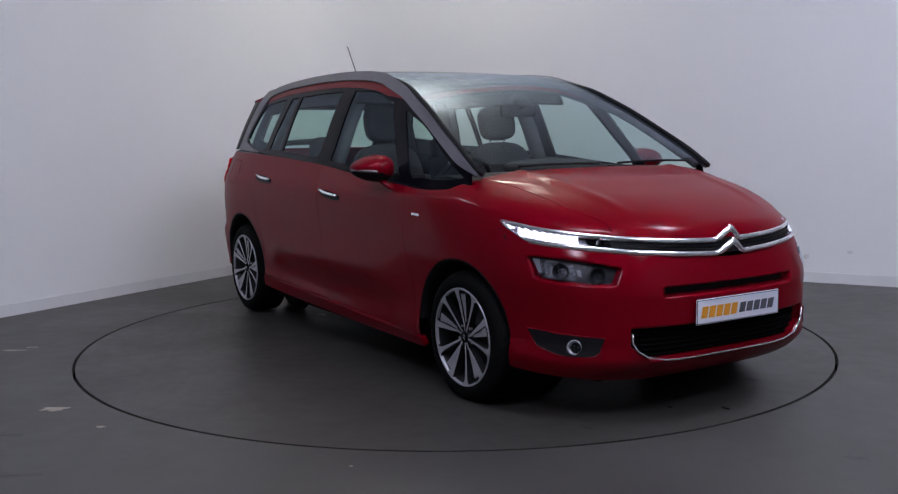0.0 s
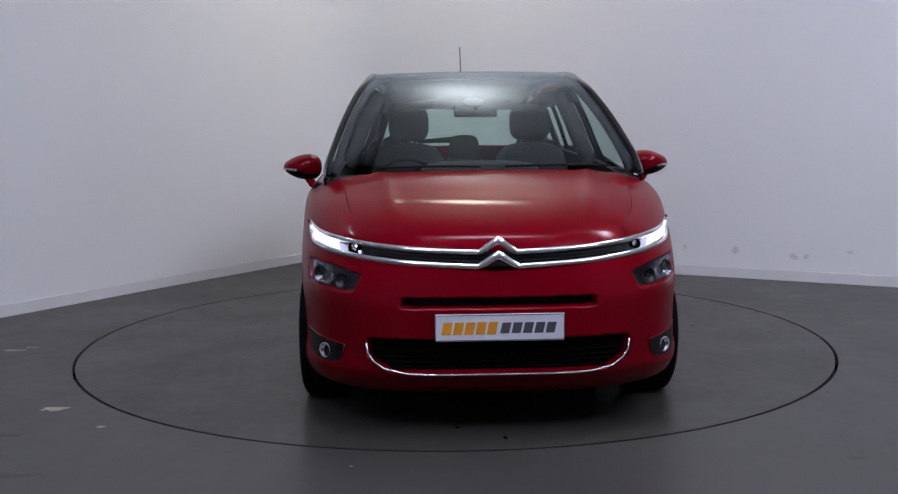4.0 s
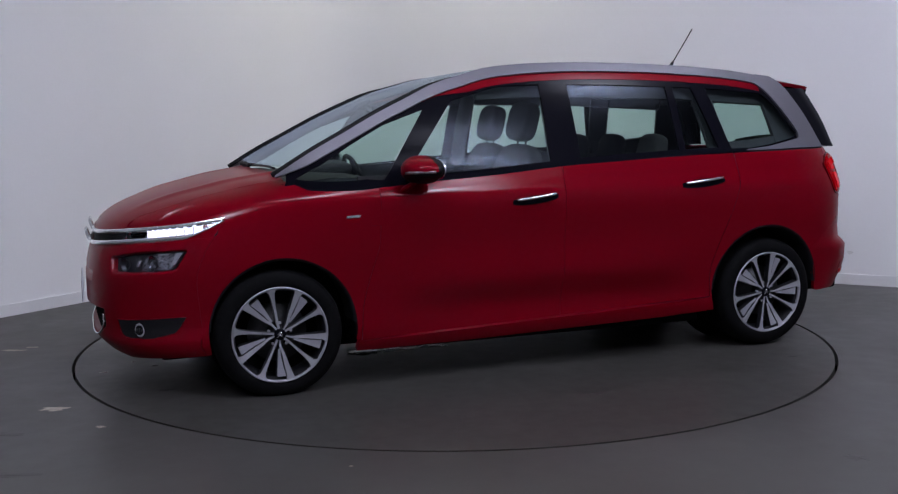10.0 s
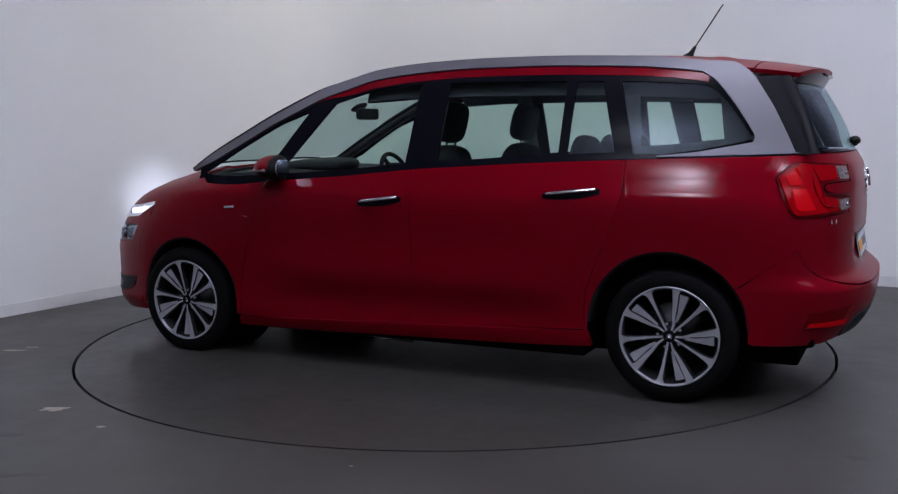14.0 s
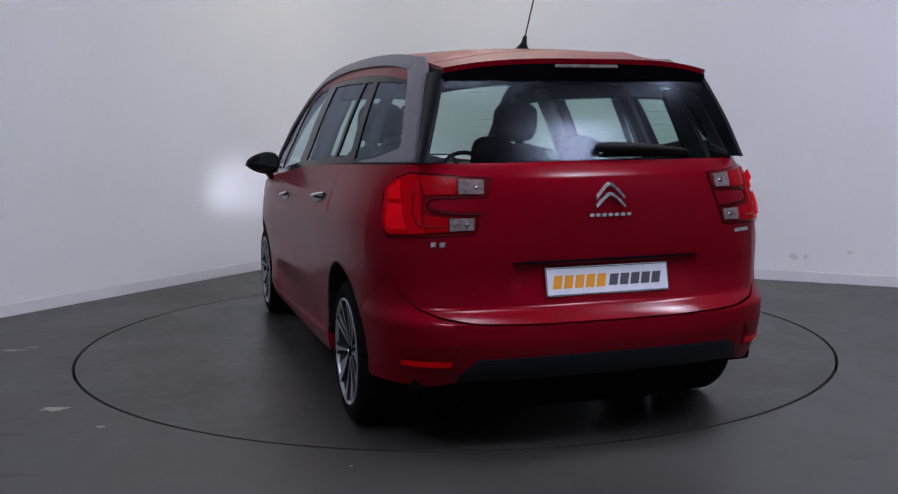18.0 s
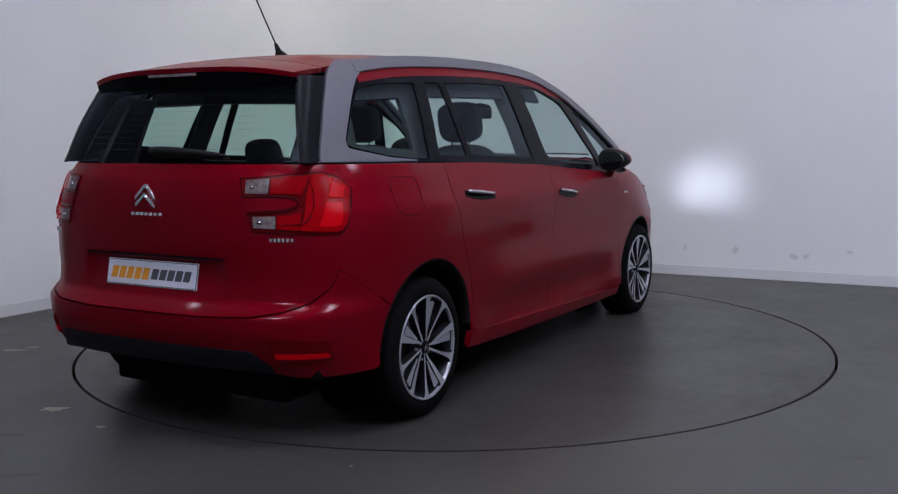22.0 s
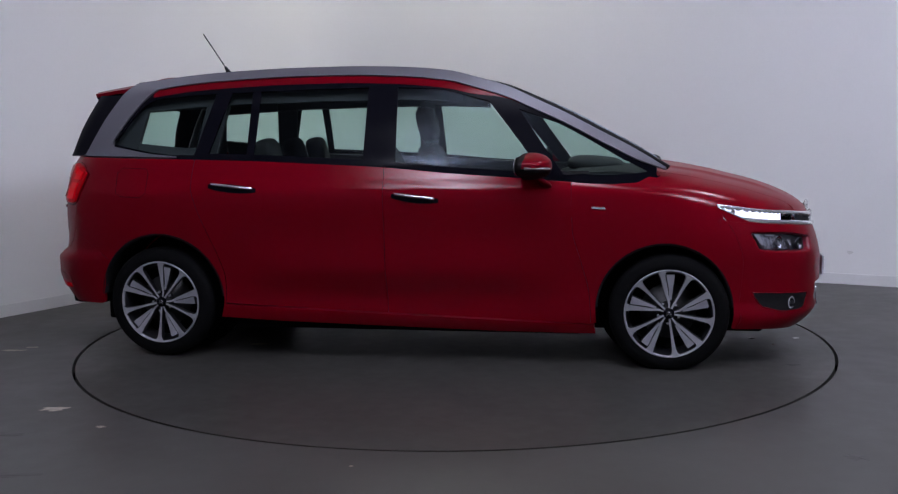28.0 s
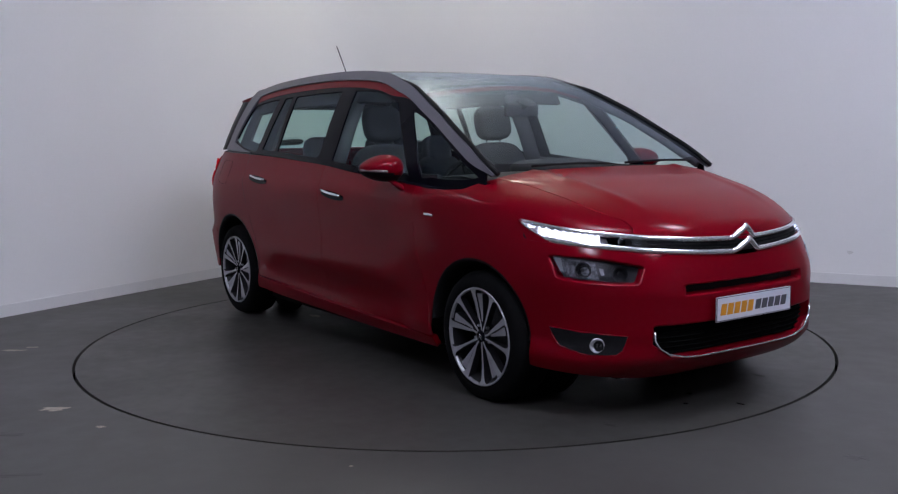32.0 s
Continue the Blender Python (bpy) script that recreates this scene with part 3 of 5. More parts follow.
    # rear quarter
    outer = [(DOOR_R(.28 + .04 * k) - .001, .28 + .04 * k) for k in range(21)] + [(DOOR_R(1.122) - .001, 1.122)] + line(lambda x: BELT(x) - .004, -1.21, -1.97, 12) + [(-1.978, 1.0), (-1.978, .84), (-1.985, .7435)]
    part("rear_quarter_panel", fan(side_point, ARCH_R, outer, -9, 145.02, 14, s, n=60), RED, car)
    # fuel flap outline on the right side only
    if s < 0:
        pts = [(-1.48, 1.075), (-1.63, 1.08), (-1.66, 1.05), (-1.655, .94), (-1.62, .92), (-1.50, .915), (-1.47, .94), (-1.465, 1.05)]
        bm = bmesh.new()
        tube(bm, [Vector((x, s * (skin_y(x, z) + .0005), z)) for x, z in pts], .0013, 5, closed=True)
        part("fuel_flap_seam", bm, UNDER, car)
    # cabin frame and panes, in side view
    w1 = [(1.29, 1.050), (1.197, 1.103), (1.022, 1.208), (.85, 1.303), (.70, 1.37), (.60, 1.405)]
    w1b = [(1.29, 1.040), (1.20, 1.026), (1.05, 1.026), (.95, 1.035), (.872, 1.045)]
    w2 = [(.43, 1.440), (.30, 1.483), (.2, 1.503), (.07, 1.512), (-.06, 1.515)]
    w2b = [(.775, 1.046), (.40, 1.052), (.1, 1.077), (-.045, 1.092)]
    w3, w3b = [(-.215, 1.516), (-.5, 1.515), (-.86, 1.507)], [(-.215, 1.102), (-.5, 1.115), (-.862, 1.131)]
    w4, w4b = [(-.90, 1.506), (-1.035, 1.50)], [(-.895, 1.132), (-1.145, 1.142)]
    w5, w5b = [(-1.115, 1.497), (-1.3, 1.490), (-1.47, 1.476), (-1.535, 1.462), (-1.575, 1.435), (-1.63, 1.38), (-1.69, 1.30), (-1.735, 1.235)], [(-1.215, 1.148), (-1.36, 1.150), (-1.5, 1.166), (-1.62, 1.188), (-1.70, 1.203), (-1.735, 1.215)]
    panes = (("quarter_light", w1, w1b), ("front_window", w2, w2b), ("rear_window_pane", w3, w3b), ("rear_fixed_pane", w4, w4b), ("boot_side_window", w5, w5b))
    for nm, t, b in panes:
        ob = part(nm, patch(cabin_point, t, b, 18, 10, s, rim=.004, off=-.004), SIDE_GLASS, car, "tinted side glass")
        ob.visible_shadow = False
    frame_bits = [
        (line(lambda x: BELT(x) + .03 if x < .9 else BELT(x) + .042, 1.34, -1.22, 40), line(lambda x: BELT(x) - .004, 1.36, -1.22, 40)),
        ([(1.197, 1.106), (1.022, 1.211), (.85, 1.306), (.64, 1.40), (.40, 1.455), (.2, 1.508), (-.07, 1.519), (-.5, 1.519), (-1.04, 1.505), (-1.3, 1.494), (-1.47, 1.48)],
         [(1.197, 1.10), (1.022, 1.205), (.85, 1.300), (.64, 1.375), (.40, 1.443), (.2, 1.5), (-.07, 1.512), (-.5, 1.512), (-1.04, 1.498), (-1.3, 1.487), (-1.47, 1.472)]),
        ([(.605, 1.405), (.44, 1.452)], [(.868, 1.03), (.772, 1.03)]),
        ([(-.055, 1.52), (-.222, 1.52)], [(-.040, 1.07), (-.222, 1.08)]),
        ([(-.855, 1.51), (-.905, 1.51)], [(-.857, 1.12), (-.90, 1.12)]),
        ([(-1.03, 1.504), (-1.125, 1.502)], [(-1.14, 1.13), (-1.225, 1.13)])]
    for k, (t, b) in enumerate(frame_bits):
        part(("belt_trim", "window_trim", "front_pillar", "centre_pillar", "window_divider", "rear_pillar")[k], patch(cabin_point, t, b, 40 if k < 2 else 6, 3 if k < 2 else 14, s, rim=.012, off=.001), BLACK, car)
    # black border above the panes, red strip, silver rail
    xs = [1.40 - k * (1.40 + 1.53) / 60 for k in range(61)]
    low_edge = smooth_curve((1.40, .012), (1.2, .055), (.9, .055), (.5, .058), (.2, .055), (-.5, .05), (-1.2, .05), (-1.53, .052))
    rail_o = [(x, RAIL(x)) for x in xs]
    rail_i = [(x, RAIL(x) - low_edge(x)) for x in xs]
    bm = patch(cabin_point, rail_o, rail_i, 60, 4, s, rim=.03, off=.012)
    rail = part("roof_rail", bm, SILVER, car, "satin silver arched roof rail")
    red_o = [(x, RAIL(x) - low_edge(x) + .004) for x in xs if x < .62]
    red_i = [(x, RAIL(x) - low_edge(x) - .002 - .038 * step(-x, -.6, -.3)) for x in xs if x < .62]
    part("roof_side", patch(cabin_point, red_o, red_i, 50, 2, s, rim=.01, off=.002), RED, car)
    blk_o = [(x, RAIL(x) - low_edge(x) - .001 - .038 * step(-x, -.6, -.3)) for x in xs if x < 1.36]
    win_top = smooth_curve((1.36, 1.015), (1.197, 1.104), (1.022, 1.209), (.85, 1.304), (.64, 1.39), (.40, 1.45), (.2, 1.504), (-.07, 1.515), (-.5, 1.515), (-1.04, 1.502), (-1.3, 1.491), (-1.55, 1.465))
    blk_i = [(x, min(win_top(x), RAIL(x) - low_edge(x) - .004)) for x in xs if x < 1.36]
    part("upper_trim", patch(cabin_point, blk_o, blk_i, 50, 2, s, rim=.01, off=.0), BLACK, car)
    # silver sweep at the rear, with its foot
    fe = [(-1.50, 1.525), (-1.55, 1.495), (-1.60, 1.445), (-1.66, 1.37), (-1.72, 1.285), (-1.755, 1.23), (-1.752, 1.20), (-1.70, 1.185)]
    re_ = [(-1.53, 1.578), (-1.64, 1.568), (-1.70, 1.53), (-1.735, 1.494), (-1.785, 1.42), (-1.828, 1.353), (-1.885, 1.245), (-1.93, 1.152)]
    bm = patch(cabin_point, fe, re_, 30, 6, s, rim=.02, off=.010)
    part("rear_sweep", bm, SILVER, car, "satin silver rear pillar")
    part("sweep_foot", patch(cabin_point, [(-1.33, 1.139), (-1.5, 1.153), (-1.62, 1.174), (-1.76, 1.20)], [(-1.33, 1.134), (-1.5, 1.136), (-1.62, 1.139), (-1.95, 1.147)], 14, 3, s, rim=.014, off=.010), SILVER, car, "satin silver rear pillar")
    part("boot_window_trim", patch(cabin_point, w5[2:], [(-1.50, 1.535), (-1.56, 1.50), (-1.61, 1.45), (-1.67, 1.372), (-1.73, 1.287), (-1.765, 1.23)], 16, 2, s, rim=.01), BLACK, car)
    part("boot_window_base", patch(cabin_point, w5b, [(-1.215, 1.128), (-1.34, 1.131), (-1.62, 1.17), (-1.76, 1.20)], 16, 2, s, rim=.01), BLACK, car)
    xs2 = [1.37 - k * (1.37 + 1.95) / 60 for k in range(61)]
    rows = [[Vector((x, s * (skin_y(x, BELT(x) - .004) - .001), BELT(x) - .007)) for x in xs2], [Vector((x, s * (cabin_y(x, BELT(x)) - .012), BELT(x) + .002)) for x in xs2]]
    part("waist_ledge", hull(rows, 0, (0, 0, .3)), BLACK, car)
    # badge on the wing
    part("wing_badge", patch(side_point, [(1.083, .865), (1.015, .868)], [(1.088, .853), (1.018, .856)], 6, 2, s, rim=.006, off=.005), CHROME, car, "small chrome wing badge")
    # door mirror
    def shell(which):
        bm = bmesh.new()
        bmesh.ops.create_uvsphere(bm, u_segments=40, v_segments=24, radius=1)
        kind = {}
        for f in bm.faces:
            c = f.calc_center_median()
            kind[f] = 2 if c.x < -.25 else 1 if c.z < -.30 + .12 * c.y else 0
        gone = [f for f in bm.faces if kind[f] != which]
        bmesh.ops.delete(bm, geom=gone, context="FACES")
        for v in bm.verts:
            x, y, z = v.co
            # tall beside the door, drawn to a soft point outside, cut flat behind
            if x < 0:
                full_ = max(1 - abs(x) ** 5, 0) ** .3 / max(math.sqrt(max(1 - x * x, 0)), .05)
                y, z = y * min(full_, 1.9), z * min(full_, 1.9)
            px = (.108 if x > 0 else .060) * x
            v.co = Vector((px - .020 * y, .106 * y, (.067 - .020 * y) * (abs(z) ** .85) * (1 if z > 0 else -1)))
        bmesh.ops.transform(bm, matrix=Matrix.Translation((.705, s * .962, 1.080)) @ Matrix.Scale(s, 4, (0, 1, 0)), verts=bm.verts[:])
        if s < 0:
            bmesh.ops.reverse_faces(bm, faces=bm.faces[:])
        return bm
    mirror = part("door_mirror", shell(0), RED, car, "red door mirror housing")
    part("lower_shell", shell(1), PLASTIC, mirror, "black lower mirror shell")
    part("mirror_bezel", shell(2), PLASTIC, mirror, "black mirror bezel")
    bm = bmesh.new()
    cyl(bm, 1, 1, .006, Matrix.Translation((.6405, s * .962, 1.081)) @ Matrix.Rotation(radians(s * 10.7), 4, "Z") @ Matrix.Rotation(radians(90), 4, "Y") @ Matrix.Diagonal((.050, .084, 1, 1)), 32)
    part("mirror_glass", bm, MIRROR, mirror, "dark mirror glass")
    bm = bmesh.new()
    tube(bm, [(.805 - .125 * (k / 7) ** 2.2, s * (.985 + .082 * k / 7), 1.066 + .006 * k / 7) for k in range(8)], .009, 8, flat=.9)
    part("indicator", bm, LAMP_CLEAR, mirror, "clear indicator strip")
    bm = tube(bmesh.new(), [(.80, s * .872, .962), (.785, s * .893, .982), (.755, s * .915, 1.005), (.725, s * .94, 1.03), (.71, s * .955, 1.05)], [.016, .030, .026, .022, .020], 14, flat=.55)
    part("mirror_foot", bm, RED, mirror)
    # upper lamp
    def lamp_band(y0, y1, n, off, pad):
        ts, bs = [], []
        for k in range(n + 1):
            y = y0 + (y1 - y0) * k / n
            ts.append((nose_a(y, CHROME_UP(y) - pad), CHROME_UP(y) - pad))
            yb = y0 + (min(y1, .797) - y0) * k / n
            bs.append((nose_a(yb, CHROME_LOW(yb) + pad), CHROME_LOW(yb) + pad))
        return patch(nose_point, ts, bs, n, 5, s, rim=.02, off=off)
    lamp = part("upper_lamp", lamp_band(.642, .821, 14, -.040, .004), LAMP_CHROME, car, "slim daytime running lamp")
    part("lamp_back", lamp_band(.54, .645, 6, -.105, .0), BLACK, lamp)
    # Added bulb in a black tube throws the beam spot onto the wall.
    c = Vector((front_x(.60, .786), s * .60, .786))
    bm = bmesh.new()
    lathe(bm, [(.021, -.012), (.021, -.098), (.018, -.098), (.018, -.012), (.021, -.012)], 20)
    bmesh.ops.transform(bm, matrix=Matrix.Translation(c) @ Matrix.Rotation(radians(-90 + s * 12), 4, "Z") @ Matrix.Rotation(radians(-1.4), 4, "X"), verts=bm.verts[:])
    part("projector_tube", bm, TUBE_BLACK, lamp, "black tube added to narrow the beam")
    bm = bmesh.new()
    bmesh.ops.create_circle(bm, cap_ends=True, segments=16, radius=.010, matrix=Matrix.Translation(c) @ Matrix.Rotation(radians(s * 12), 4, "Z") @ Matrix.Rotation(radians(1.4), 4, "Y") @ Matrix.Translation((-.09, 0, 0)) @ Matrix.Rotation(radians(90), 4, "Y"))
    part("added_beam_bulb", bm, BULB, lamp, "added bulb that throws the beam")
    ys = [.652 + .162 * k / 10 for k in range(11)]
    for k in range(10):
        ya, yb = ys[k], ys[k + 1]
        zb, zt = CHROME_LOW((ya + yb) / 2) + .007, CHROME_UP((ya + yb) / 2) - .008
        x = front_x(yb, (zb + zt) / 2) - .010
        dz = .004 if k == 0 else 0
        zb = max(zb, .775 + (yb - .790) * 2.5)
        bm = bmesh.new()
        q = [bm.verts.new((x, s * y, z)) for y, z in ((ya + dz, zb), (yb - .001, zb + .001), (yb - .001, zt), (ya + dz * 2.5, zt))]
        bm.faces.new(q if s > 0 else q[::-1])
        part("light_guide", bm, DRL, lamp, "glowing white light guide", smooth=False)
        if k:
            bm = bmesh.new()
            xf = front_x(ya, (zb + zt) / 2) - .010
            box(bm, (max(xf - x + .001, .002), .0008, zt - zb), ((x + xf) / 2, s * (ya - .0004), (zb + zt) / 2))
            part("guide_step", bm, FROST, lamp, smooth=False)
    ob = part("lamp_lens", lamp_band(.54, .82, 14, .004, .004), LENS, lamp, "clear lens")
    ob.visible_shadow = False
    bm = bmesh.new()
    tube(bm, [Vector((front_x(y, z) + .005, s * y, z)) for y, z in ((.8195, CHROME_UP(.8195)), (.8185, .852), (.813, .832), (.803, .810), (.795, CHROME_LOW(.795)))], .005, 8)
    part("lamp_end_trim", bm, CHROME, lamp, "chrome lamp end")
    edge = [(nose_a(y, z), z) for y, z in ((.790, CHROME_LOW(.790)), (.797, CHROME_LOW(.797) + .002), (.803, .810), (.813, .832), (.8185, .852), (.8195, CHROME_UP(.8195)))]
    under = [(nose_a(.790, CHROME_LOW(.790) - .016), CHROME_LOW(.790) - .016), (nose_b(1.72, .784), .784), (nose_b(1.70, .80), .80), (nose_b(1.688, .82), .82), (nose_b(1.67, .845), .845), (nose_b(1.655, .868), .868)]
    part("lamp_corner", patch(nose_point, edge, under, 14, 5, s, rim=.012, off=.0015), RED, car, "red corner beside the upper lamp")
    # main lamp below
    t = [(.560, .686), (.62, .700), (.686, .714), (.75, .722), (.806, .727)]
    b = [(.598, .612), (.64, .612), (.70, .615), (.76, .621), (.795, .630)]
    conv = lambda L: [(nose_a(y, z), z) for y, z in L]
    lamp = part("headlamp", patch(nose_point, conv(t), conv(b), 14, 8, s, rim=.02, off=-.03), HOUSING, car, "dark main headlamp")
    ob = part("headlamp_lens", patch(nose_point, conv(t), conv(b), 14, 8, s, rim=.01, off=.003), LENS, lamp, "clear lens")
    ob.visible_shadow = False
    for yy, zz, r in ((.740, .668, .036), (.640, .655, .033)):
        c = Vector((front_x(yy, zz) - .020, s * yy, zz))
        turn = Matrix.Translation(c) @ Matrix.Rotation(radians(-90 + s * 30), 4, "Z")
        bm = lathe(bmesh.new(), [(r, .008), (r * .95, .004), (r * .62, -.012), (r * .3, -.018), (.001, -.018)], 24)
        bmesh.ops.transform(bm, matrix=turn, verts=bm.verts[:])
        bowl = part("reflector_bowl", bm, BOWL if yy > .7 else HOUSING, lamp, "dim silver reflector bowl" if yy > .7 else "dark lamp bowl")
        bm = bmesh.new()
        cyl(bm, r * .26, r * .2, .014, turn @ Matrix.Translation((0, -.008, 0)) @ Matrix.Rotation(radians(90), 4, "X"), 14)
        part("bulb_cap", bm, HOUSING, bowl, "dark bulb cap")
    facets = (([(.694, .680), (.706, .682)], [(.697, .650), (.706, .652)], -.016),
              ([(.786, .716), (.799, .718)], [(.790, .660), (.797, .661)], -.012),
              ([(.712, .704), (.796, .716)], [(.716, .634), (.790, .640)], -.026),
              ([(.745, .712), (.775, .715)], [(.748, .705), (.772, .706)], -.014))
    for t2, b2, o2 in facets:
        part("reflector_facet", patch(nose_point, conv(t2), conv(b2), 6, 4, s, rim=.008, off=o2), FACET if o2 < -.02 else LAMP_CHROME, lamp, "bright reflector facet")
    # fog lamp
    t = [(.634, .394), (.70, .398), (.76, .404), (.813, .413)]
    b = [(.650, .330), (.672, .311), (.76, .308), (.800, .335)]
    fog = part("fog_lamp_bezel", patch(nose_point, conv(t), conv(b), 16, 8, s, rim=.03, off=.003), PLASTIC, car, "black fog lamp bezel")
    lip = conv([(.634, .394), (.70, .398), (.76, .404), (.813, .413), (.807, .37), (.800, .335), (.76, .308), (.672, .311), (.650, .330)])
    part("bezel_lip", tube(bmesh.new(), [Vector((p.x + .003, s * (p.y + .002), p.z)) for p in (nose_point(u, v) for u, v in lip)], .003, 6, closed=True), RED, fog, "red edge round the fog lamp")
    c = Vector((front_x(.724, .350) + .009, s * .724, .350))
    bm = bmesh.new()
    turn = Matrix.Translation(c) @ Matrix.Rotation(radians(-90 + s * 38), 4, "Z")
    lathe(bm, [(.033, .004), (.029, .007), (.025, .002), (.012, -.010), (.001, -.014)], 24)
    bmesh.ops.transform(bm, matrix=turn, verts=bm.verts[:])
    fog_lamp = part("fog_lamp", bm, FOG, fog, "round fog lamp")
    for dx, w, h in ((.0, .004, .018), (-.016, .004, .010), (.015, .004, .012)):
        part("fog_reflector", box(bmesh.new(), (w, .006, h), turn @ Vector((dx, .006, 0)), Matrix.Rotation(radians(-90 + s * 38), 4, "Z")), HOUSING, fog_lamp, "dark lamp bar", smooth=False)
    # tail lamp: a red bracket with two clear ends
    def rear_poly(t, b, n, m, off, mat, name, parent, label=""):
        cv = lambda L: [(stern_a(y, z) if y > 0 else stern_b(y, z), z) for y, z in L]
        return part(name, patch(stern_point, cv(t), cv(b), n, m, s, rim=.012, off=off), mat, parent, label)
    lamp_top = [(.458, 1.093), (.6, 1.102), (.70, 1.111), (-1.945, 1.113), (-1.90, 1.092), (-1.858, 1.045)]
    lamp_bot = [(.526, .884), (.62, .880), (.74, .872), (-1.955, .868), (-1.94, .878), (-1.922, .90)]
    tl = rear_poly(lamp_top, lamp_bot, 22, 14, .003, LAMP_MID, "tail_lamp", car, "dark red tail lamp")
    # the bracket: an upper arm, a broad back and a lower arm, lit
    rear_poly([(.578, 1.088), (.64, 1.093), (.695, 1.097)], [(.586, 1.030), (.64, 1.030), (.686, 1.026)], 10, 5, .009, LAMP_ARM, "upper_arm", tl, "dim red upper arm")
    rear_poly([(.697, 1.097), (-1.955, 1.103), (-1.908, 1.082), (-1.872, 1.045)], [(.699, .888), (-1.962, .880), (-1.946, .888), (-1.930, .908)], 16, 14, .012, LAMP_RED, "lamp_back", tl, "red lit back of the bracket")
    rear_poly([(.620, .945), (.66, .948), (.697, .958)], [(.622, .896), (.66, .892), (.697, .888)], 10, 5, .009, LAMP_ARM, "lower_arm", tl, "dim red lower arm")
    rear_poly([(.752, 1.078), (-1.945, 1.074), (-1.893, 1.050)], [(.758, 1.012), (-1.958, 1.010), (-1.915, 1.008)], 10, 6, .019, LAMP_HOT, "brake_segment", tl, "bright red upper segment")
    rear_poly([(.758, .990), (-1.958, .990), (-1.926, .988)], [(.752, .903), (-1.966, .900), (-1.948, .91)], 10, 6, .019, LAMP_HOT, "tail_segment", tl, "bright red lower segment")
    def on_lamp(L, lift):
        out = []
        for y, z in L:
            p = stern_point(stern_a(y, z) if y > 0 else stern_b(y, z), z)
            out.append(Vector((p.x - lift, s * (p.y + lift * .5), p.z)))
        return out
    # Dark tube drawn for the shadow line beside the bracket's raised ribbon.
    bm = bmesh.new()
    tube(bm, on_lamp([(.705, 1.075), (.722, 1.03), (.732, .98), (.728, .940), (.712, .917), (.68, .912), (.625, .914)], .013), [.002, .003, .004, .004, .004, .003, .002], 6)
    part("bracket_shadow_line", bm, LAMP_MID, tl, "dark line for the shadow within the bracket")
    rim = [(.458, 1.093), (.52, 1.096), (.6, 1.102), (.66, 1.107), (.70, 1.111), (-1.945, 1.113), (-1.90, 1.092), (-1.858, 1.045), (-1.885, .98), (-1.922, .90), (-1.94, .878), (-1.955, .868), (.74, .872), (.68, .876), (.62, .880), (.526, .884), (.515, .93), (.503, .957)]
    part("lamp_rim", tube(bmesh.new(), on_lamp(rim, .004), .002, 6), LAMP_DARK, tl, "dark lamp rim")
    slot = [(.458, 1.093), (.478, 1.02), (.54, 1.021), (.60, 1.020), (.65, 1.018), (.677, 1.008), (.685, .993), (.677, .976), (.65, .966), (.60, .960), (.54, .957), (.503, .957)]
    part("slot_edge", tube(bmesh.new(), on_lamp(slot, .006), .0034, 6), LAMP_DARK, tl, "dark slot edge")
    for t, b in (([(.486, 1.083), (.572, 1.087)], [(.490, 1.032), (.577, 1.030)]), ([(.528, .944), (.614, .944)], [(.532, .900), (.616, .896)])):
        clear = rear_poly(t, b, 5, 3, .010, LAMP_CLEAR, "reversing_lamp", tl, "clear lens")
        y0, y1, z0, z1 = t[0][0] + .02, t[1][0] - .02, b[0][1] + .012, t[0][1] - .012
        part("lamp_bulb", tube(bmesh.new(), on_lamp([(y0, (z0 + z1) / 2), (y0 * .7 + y1 * .3, (z0 + z1) / 2)], .011), .007, 8), REFLECTOR, clear, "bright reflector spot")
    rear_poly([(.482, 1.014), (.60, 1.014), (.65, 1.011), (.676, .998)], [(.503, .964), (.60, .967), (.65, .973), (.676, .986)], 14, 4, .007, RED, "lamp_slot", tl, "red painted slot")
    # reflector in the bumper; no lamp, but its strip is given a glow
    refl = rear_poly([(.612, .478), (.65, .472), (.72, .465), (.795, .452)], [(.622, .372), (.68, .372), (.74, .374), (.795, .380)], 12, 5, .003, LAMP_MID, "bumper_reflector", car, "dark red patch in place of the reflector recess")
    rear_poly([(.628, .416), (.70, .408), (.785, .404)], [(.630, .392), (.70, .388), (.785, .388)], 10, 3, .008, LAMP_RED, "glowing_reflector_strip", refl, "red reflector strip given a glow")
    rear_poly([(.618, .470), (.640, .455)], [(.630, .415), (.662, .412)], 5, 4, .008, LAMP_MID, "reflector_corner", refl, "red reflector corner")
    part("reflector_lip", tube(bmesh.new(), on_lamp([(.625, .384), (.68, .380), (.74, .380), (.79, .384)], .006), .0035, 6), RED, refl)


for s in (1, -1):
    side_bits(s)


def full(lift, top, bot, n, m, **kw):
    """A patch over the whole width, from lines given for the left half (from the middle outwards)."""
    mir = lambda L: [(-a, z) for a, z in L[::-1]] + list(L[1:] if L[0][0] == 0 else L)
    return patch(lift, mir(top), mir(bot), n, m, **kw)


def nose_full(a, z):
    p = nose_point(abs(a), z)
    return p if a >= 0 else Vector((p.x, -p.y, p.z))


def stern_full(a, z):
    p = stern_point(abs(a), z)
    return p if a >= 0 else Vector((p.x, -p.y, p.z))


